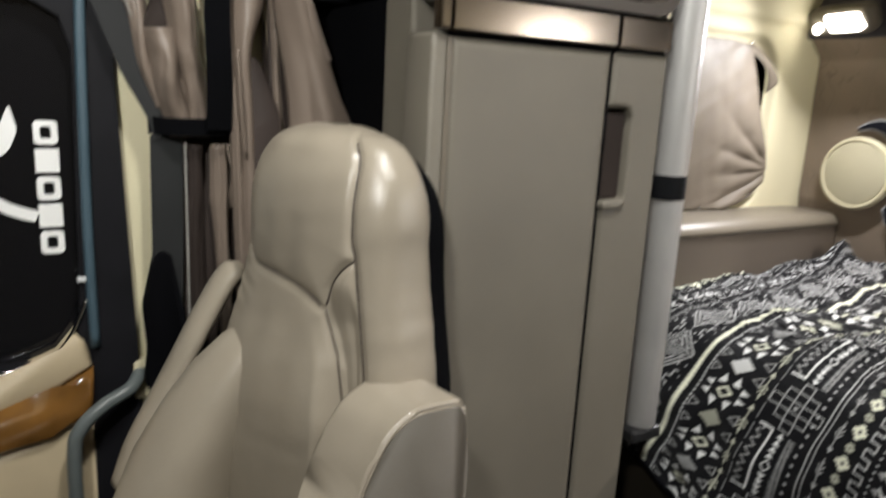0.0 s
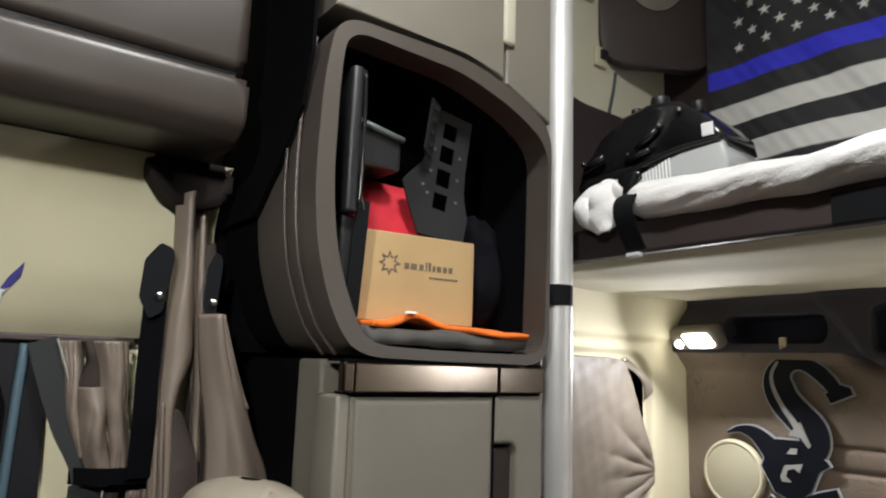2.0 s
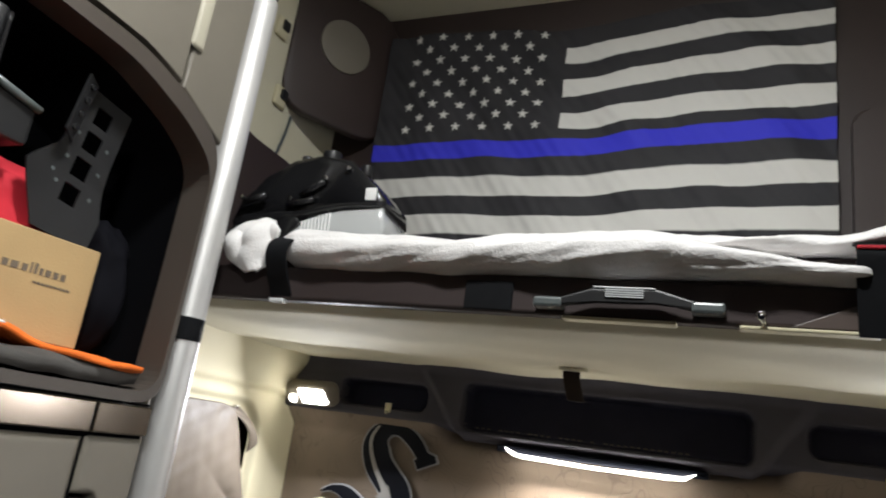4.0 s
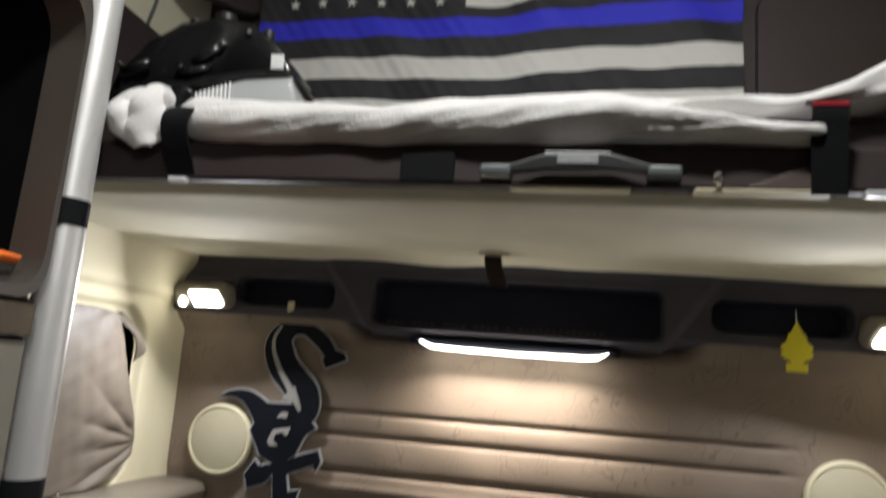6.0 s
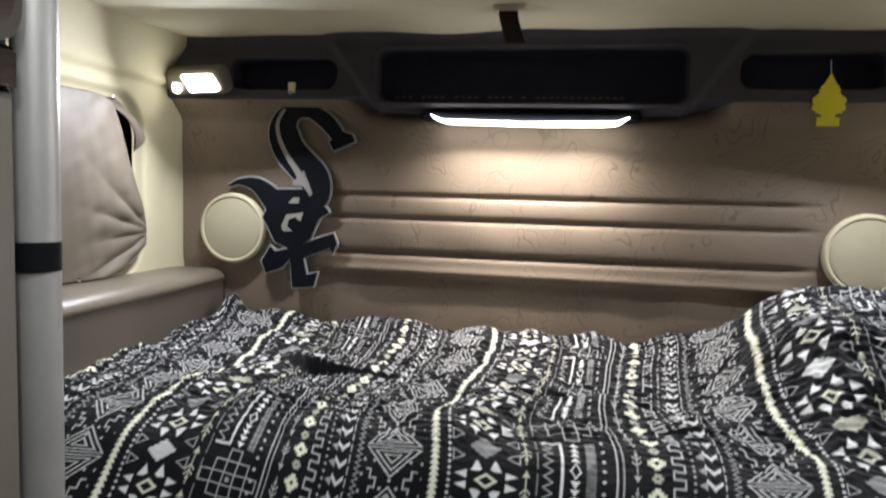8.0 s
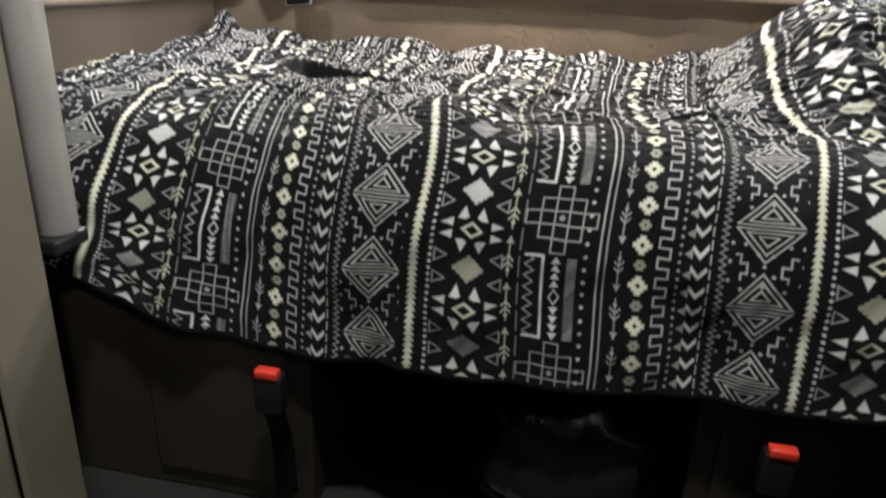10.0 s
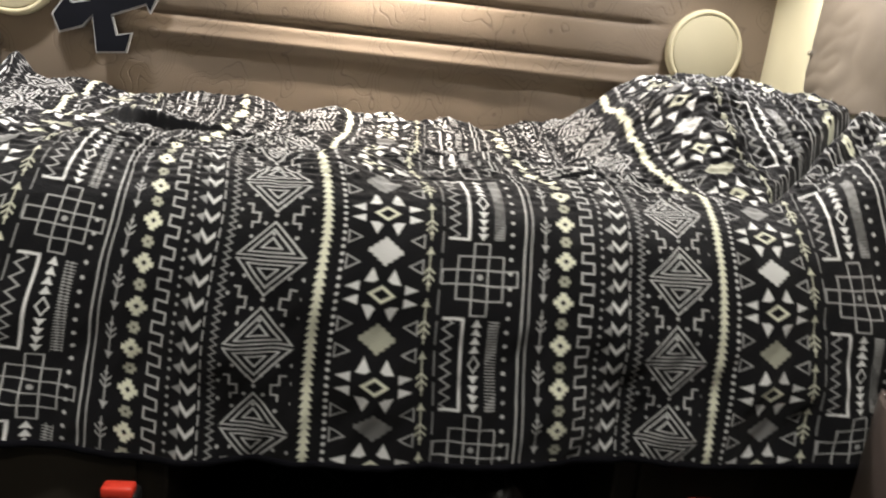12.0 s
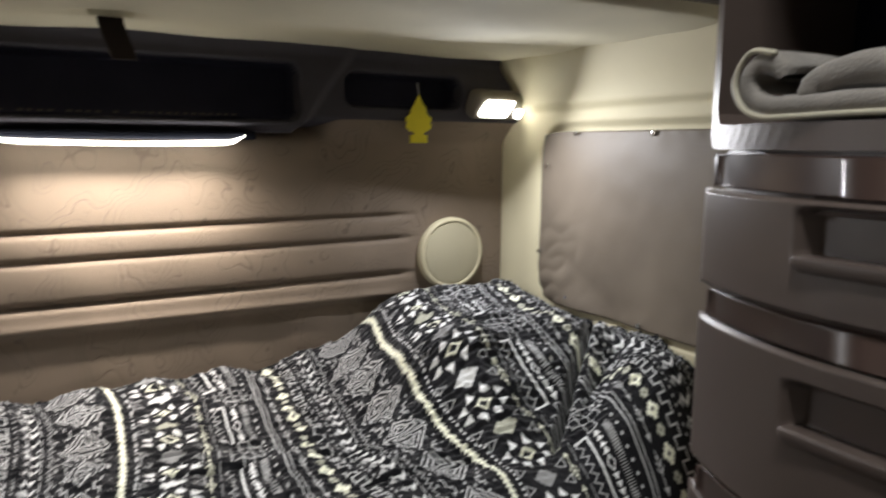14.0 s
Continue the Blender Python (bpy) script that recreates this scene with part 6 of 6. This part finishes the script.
part("gathered_end", prism(rounded([(-1.948, 0.98), (-1.972, 0.875), (-1.966, 0.79), (-1.974, 0.72), (-1.955, 0.70), (-1.89, 0.70), (-1.900, 0.86), (-1.922, 0.98)], 0.010), "yz", -1.075, -1.050, 0.008, 3), VOID, wc, "black gathered lower end", True)
part("zip_line", tube([(-1.046, -1.892, 1.18), (-1.046, -1.892, 1.0), (-1.046, -1.893, 0.75)], 0.0022, 6), PALEEDGE, wc, "pale zip", True)

# ---- side wall and door in the cab ----
structure("wall_cab_upper", prism([(-1.134, 1.470), (-1.105, 1.470), (-1.10, 1.62), (-1.085, 1.72), (-1.05, 1.80), (-0.99, 1.835), (-1.134, 1.835)], "xz", -3.39, -1.71, 0.002), CREAM, True)
structure("wall_cab_pillar", box(-1.134, -1.112, -2.003, -1.71, 0.45, 1.455, 0.004), CREAM)
structure("trim_window_header", box(-1.134, -1.085, -3.3, -1.85, 1.456, 1.469, 0.003), DARKBROWN)
dr = thing("cab_door", "cab door with a black night window, amber wood trim and tan panel", "door", (-1.1, -2.4, 0.1))
part("door_frame", ring(resample(rounded([(-3.2, 0.14), (-1.955, 0.14), (-2.004, 1.452), (-3.2, 1.452)], 0.05), 60), resample(rounded([(-3.1, 0.775), (-2.075, 0.775), (-2.060, 1.41), (-3.1, 1.42)], 0.09), 60), "yz", -1.130, -1.092), DOORBLACK, dr, "dark window frame")
part("seal", tube([(-1.088, -2.045, 1.45), (-1.086, -2.050, 1.30), (-1.086, -2.054, 1.0), (-1.088, -2.052, 0.80)], 0.009, 8), SEAL, dr, "blue-grey rubber seal", True)
part("glass", box(-1.128, -1.122, -3.15, -2.02, 0.74, 1.43, 0), GLASS, dr, "dark window glass")
sill = [(-3.15, 0.772), (-2.25, 0.765), (-2.204, 0.767), (-2.152, 0.778), (-2.116, 0.793), (-2.087, 0.832), (-2.062, 0.890)]
seamline = [(-2.058, 0.765), (-2.12, 0.729), (-2.209, 0.697), (-3.15, 0.690)]
woodline = [(-2.062, 0.672), (-2.134, 0.642), (-2.215, 0.621), (-3.15, 0.612)]
part("sill_chrome", tube([(-1.087, a, b + 0.001) for a, b in sill], 0.004, 8), CHROME, dr, "thin bright sill line", True)
part("upper_pad", prism(sill[:-1] + [(-2.070, 0.812)] + seamline, "yz", -1.128, -1.078, 0.010, 3), DOORPANEL, dr, "tan padded sill", True)
part("wood_trim", prism([(a, b - 0.002) for a, b in seamline[::-1]] + woodline, "yz", -1.128, -1.068, 0.014, 4), WOODTRIM, dr, "glossy amber wood strip", True)
part("lower_panel", prism([(-3.15, 0.16), (-2.062, 0.16)] + [(a, b - 0.002) for a, b in woodline], "yz", -1.128, -1.085, 0.010, 3), DOORPANEL, dr, "tan lower panel", True)
part("lock_pin", box(-1.10, -1.083, -2.075, -2.055, 0.925, 0.933, 0.002), SILVER, dr)
dc = thing("window_decal", "white vertical lettering bars and a flame shape stuck on the glass", "decal", (-1.12, -2.1, 0.97))
for k in range(5):
    z0 = 0.973 + k * 0.0485
    part("decal_bar", box(-1.1215, -1.1195, -2.127, -2.090, z0, z0 + 0.041, 0.0) if k % 2 else ring(rrect(-2.127, -2.090, z0, z0 + 0.041, 0.008), rrect(-2.117, -2.100, z0 + 0.010, z0 + 0.031, 0.004), "yz", -1.1215, -1.1195), DECAL, dc)
part("flame", prism(rounded([(-2.160, 1.235), (-2.150, 1.19), (-2.165, 1.155), (-2.20, 1.13), (-2.24, 1.14), (-2.19, 1.165), (-2.175, 1.20)], 0.01), "yz", -1.1215, -1.1195), DECAL, dc, "white flame shape")
part("flame_tail", strap([(-1.1205, -2.21, 1.08), (-1.1205, -2.17, 1.055), (-1.1205, -2.13, 1.04)], 0.02, 0.002, (0, 0.4, 1)), DECAL, dc)
gh = thing("grab_rail", "bent grey steel grab rail by the door", "grab rail", (-1.05, -2.05, 0.3))
part("bar", tube([(-1.10, -1.975, 0.735), (-1.06, -2.0, 0.718), (-1.045, -2.045, 0.700), (-1.04, -2.085, 0.665), (-1.04, -2.10, 0.61), (-1.04, -2.10, 0.40), (-1.07, -2.10, 0.36), (-1.10, -2.10, 0.35)], 0.013, 12), GREYTUBE, gh, "", True)
part("mount", box(-1.112, -1.09, -1.99, -1.945, 0.68, 0.76, 0.006), CREAM, gh)
em = thing("wing_emblem", "small purple and silver winged emblem fixed to the cream wall", "emblem", (-1.10, -2.09, 1.56))
part("wing", prism([(-2.100, 1.545), (-2.085, 1.575), (-2.062, 1.605), (-2.066, 1.575), (-2.080, 1.555)], "yz", -1.108, -1.098, 0.001), BLUEPAINT, em)
part("wing", prism([(-2.105, 1.545), (-2.120, 1.575), (-2.143, 1.605), (-2.139, 1.575), (-2.125, 1.555)], "yz", -1.108, -1.098, 0.001), BLUEPAINT, em)
part("star", prism([(-2.1025 + (0.018 if i % 2 == 0 else 0.008) * math.sin(i * math.pi / 5), 1.543 + (0.018 if i % 2 == 0 else 0.008) * math.cos(i * math.pi / 5)) for i in range(10)], "yz", -1.108, -1.095, 0.001), SILVER, em, "silver star")

oc = thing("overhead_cabinet", "dark taupe overhead cabinet with a rounded end and shadow gap", "cabinet", (-0.95, -2.4, 1.83))
part("lower_shell", prism(rounded([(-1.12, 1.838), (-0.83, 1.838), (-0.795, 1.87), (-0.79, 1.962), (-1.12, 1.962)], 0.02), "xz", -3.3, -1.762, 0.03, 4), OVERHEAD, oc, "", True)
part("upper_door", prism(rounded([(-1.12, 1.972), (-0.793, 1.972), (-0.80, 2.35), (-0.83, 2.5), (-1.12, 2.5)], 0.02), "xz", -3.3, -1.770, 0.025, 4), OVERHEAD, oc, "", True)
part("gap_strip", box(-1.11, -0.81, -3.28, -1.785, 1.960, 1.974, 0), BLACK, oc)

# ---- drawer cabinet on the other side ----
rc = thing("drawer_cabinet", "dark brown cabinet with drawers, gloss bands and an open shelf", "cabinet", (0.9, -1.4, 0))


def bow(y):
    """How far the bowed front falls back towards the bunk."""
    return 0.98 * np.clip(y + 1.36, 0, None) ** 2


def bowed_block(x0, x1, y0, y1, z0, z1, bev=0.004):
    ys = np.linspace(y0, y1, 25)
    return prism([(x0 + float(bow(y)), float(y)) for y in ys] + [(x1, y1), (x1, y0)], "xy", z0, z1, bev)


def bend(ob):
    for v in ob.data.vertices:
        v.co.x += float(bow(v.co.y))
    return ob


CE = -1.066
part("body", bowed_block(0.70, 1.12, -1.80, CE - 0.004, 0.0, 1.437), BROWN, rc)
so = resample(rounded([(-1.80, 1.438), (CE, 1.438), (CE, 2.02), (-1.80, 2.02)], 0.02), 120)
mc = (-1.80 + CE) / 2
si = [(mc + (a - mc) * 0.952, 1.729 + (b - 1.729) * 0.878) for a, b in so]
bend(part("shelf_frame", ring(so, si, "yz", 0.664, 1.0), BROWN, rc, "open shelf frame"))
part("shelf_back", box(1.062, 1.11, -1.80, CE, 1.44, 2.02, 0), NAVY, rc)
part("upper_cupboard", bowed_block(0.655, 1.11, -1.80, CE, 2.03, 2.75, 0.008), BROWN, rc)
for z0, z1 in ((1.384, 1.432), (1.188, 1.229), (0.905, 0.945), (0.62, 0.66)):
    part("gloss_band", bowed_block(0.656, 0.72, -1.795, CE - 0.034, z0, z1, 0.005), GLOSSBROWN, rc, "glossy dark brown band", True)
for z0, z1, n0, n1 in ((1.232, 1.380, 1.300, 1.368), (0.948, 1.184, 1.078, 1.148), (0.664, 0.902, 0.80, 0.868), (0.10, 0.616, 0.50, 0.58)):
    front = bend(recess_panel("drawer", -1.79, CE, z0, z1, 0.652, -1, (-1.50, -1.288, n0, n1), BROWN, rc, "drawer front with a finger recess"))
    part("recess_lip", prism(rounded([(-1.50, n0 - 0.010), (-1.288, n0 - 0.010), (-1.280, n0 + 0.010), (-1.508, n0 + 0.010)], 0.008), "yz", 0.648, 0.70, 0.004), BROWN, front, "", True)


def rolled_blanket():
    th = thing("grey_plush_blanket", "grey plush blanket folded on the open shelf with a rolled end", "blanket", (0.8, -1.4, 1.475))
    for name, path, w, t, cx in (("lower_fold", ((-1.62, 1.494), (-1.45, 1.493), (-1.36, 1.496), (-1.27, 1.494), (-1.220, 1.494), (-1.192, 1.506), (-1.184, 1.530), (-1.200, 1.550), (-1.226, 1.546), (-1.238, 1.530)), 0.16, 0.034, 0.748), ("upper_fold", ((-1.62, 1.534), (-1.52, 1.540), (-1.42, 1.527), (-1.34, 1.535), (-1.285, 1.526), (-1.258, 1.508)), 0.15, 0.044, 0.750)):
        run = spline([(cx, y, z) for y, z in path], 10)
        rows = []
        for i, p in enumerate(run):
            d = (run[min(i + 1, len(run) - 1)] - run[max(i - 1, 0)]).normalized()
            nrm, end = d.cross(Vector((1, 0, 0))), 0.5 + 0.5 * min(1, i / 4, (len(run) - 1 - i) / 4)
            ring_ = []
            for q in range(28):
                ca, sa = math.cos(2 * math.pi * q / 28), math.sin(2 * math.pi * q / 28)
                v = p + Vector((1, 0, 0)) * (w / 2 * math.copysign(abs(ca) ** 0.5, ca)) + nrm * (t / 2 * end * math.copysign(abs(sa) ** 0.6, sa))
                ring_.append(tuple(v + 0.0015 * noise.noise_vector(v * 30)))
            rows.append(ring_)
        sheet(name, np.array(rows), GREYWOOL, th, wrap=True)
    part("piping", tube([(0.668, y, z) for y, z in ((-1.60, 1.481), (-1.36, 1.482), (-1.257, 1.480), (-1.210, 1.481), (-1.180, 1.497), (-1.169, 1.530), (-1.190, 1.564), (-1.228, 1.560))], 0.004, 8), LAMPCREAM, th, "pale piped edge", True)


rolled_blanket()
tagged(part("metal_rod", tube([(0.82, -1.26, 1.477), (0.84, -1.29, 1.53), (0.86, -1.315, 1.60)], 0.006, 8), SILVER, None, "", True), "thin grey rod leaning in the open shelf", "rod")

# ---- lamps overhead ----
dl = thing("dome_lamp", "lit rectangular ceiling dome lamp", "lamp", (0.16, -1.70, 3.06))
part("base", box(0.01, 0.31, -1.78, -1.62, 3.035, 3.07, 0.008), LAMPCREAM, dl)
part("lens", box(0.035, 0.285, -1.76, -1.64, 3.022, 3.034, 0.004), DOMEGLOW, dl, "glowing lens")
cl = thing("cab_lamp", "lit overhead map lamp on a console", "lamp", (0.52, -2.66, 2.20))
part("base", box(0.30, 1.13, -3.40, -2.54, 2.20, 2.50, 0.01), TAUPE, cl)
part("lens", box(0.42, 0.62, -2.72, -2.60, 2.186, 2.199, 0.004), DOMEGLOW, cl, "glowing lens")
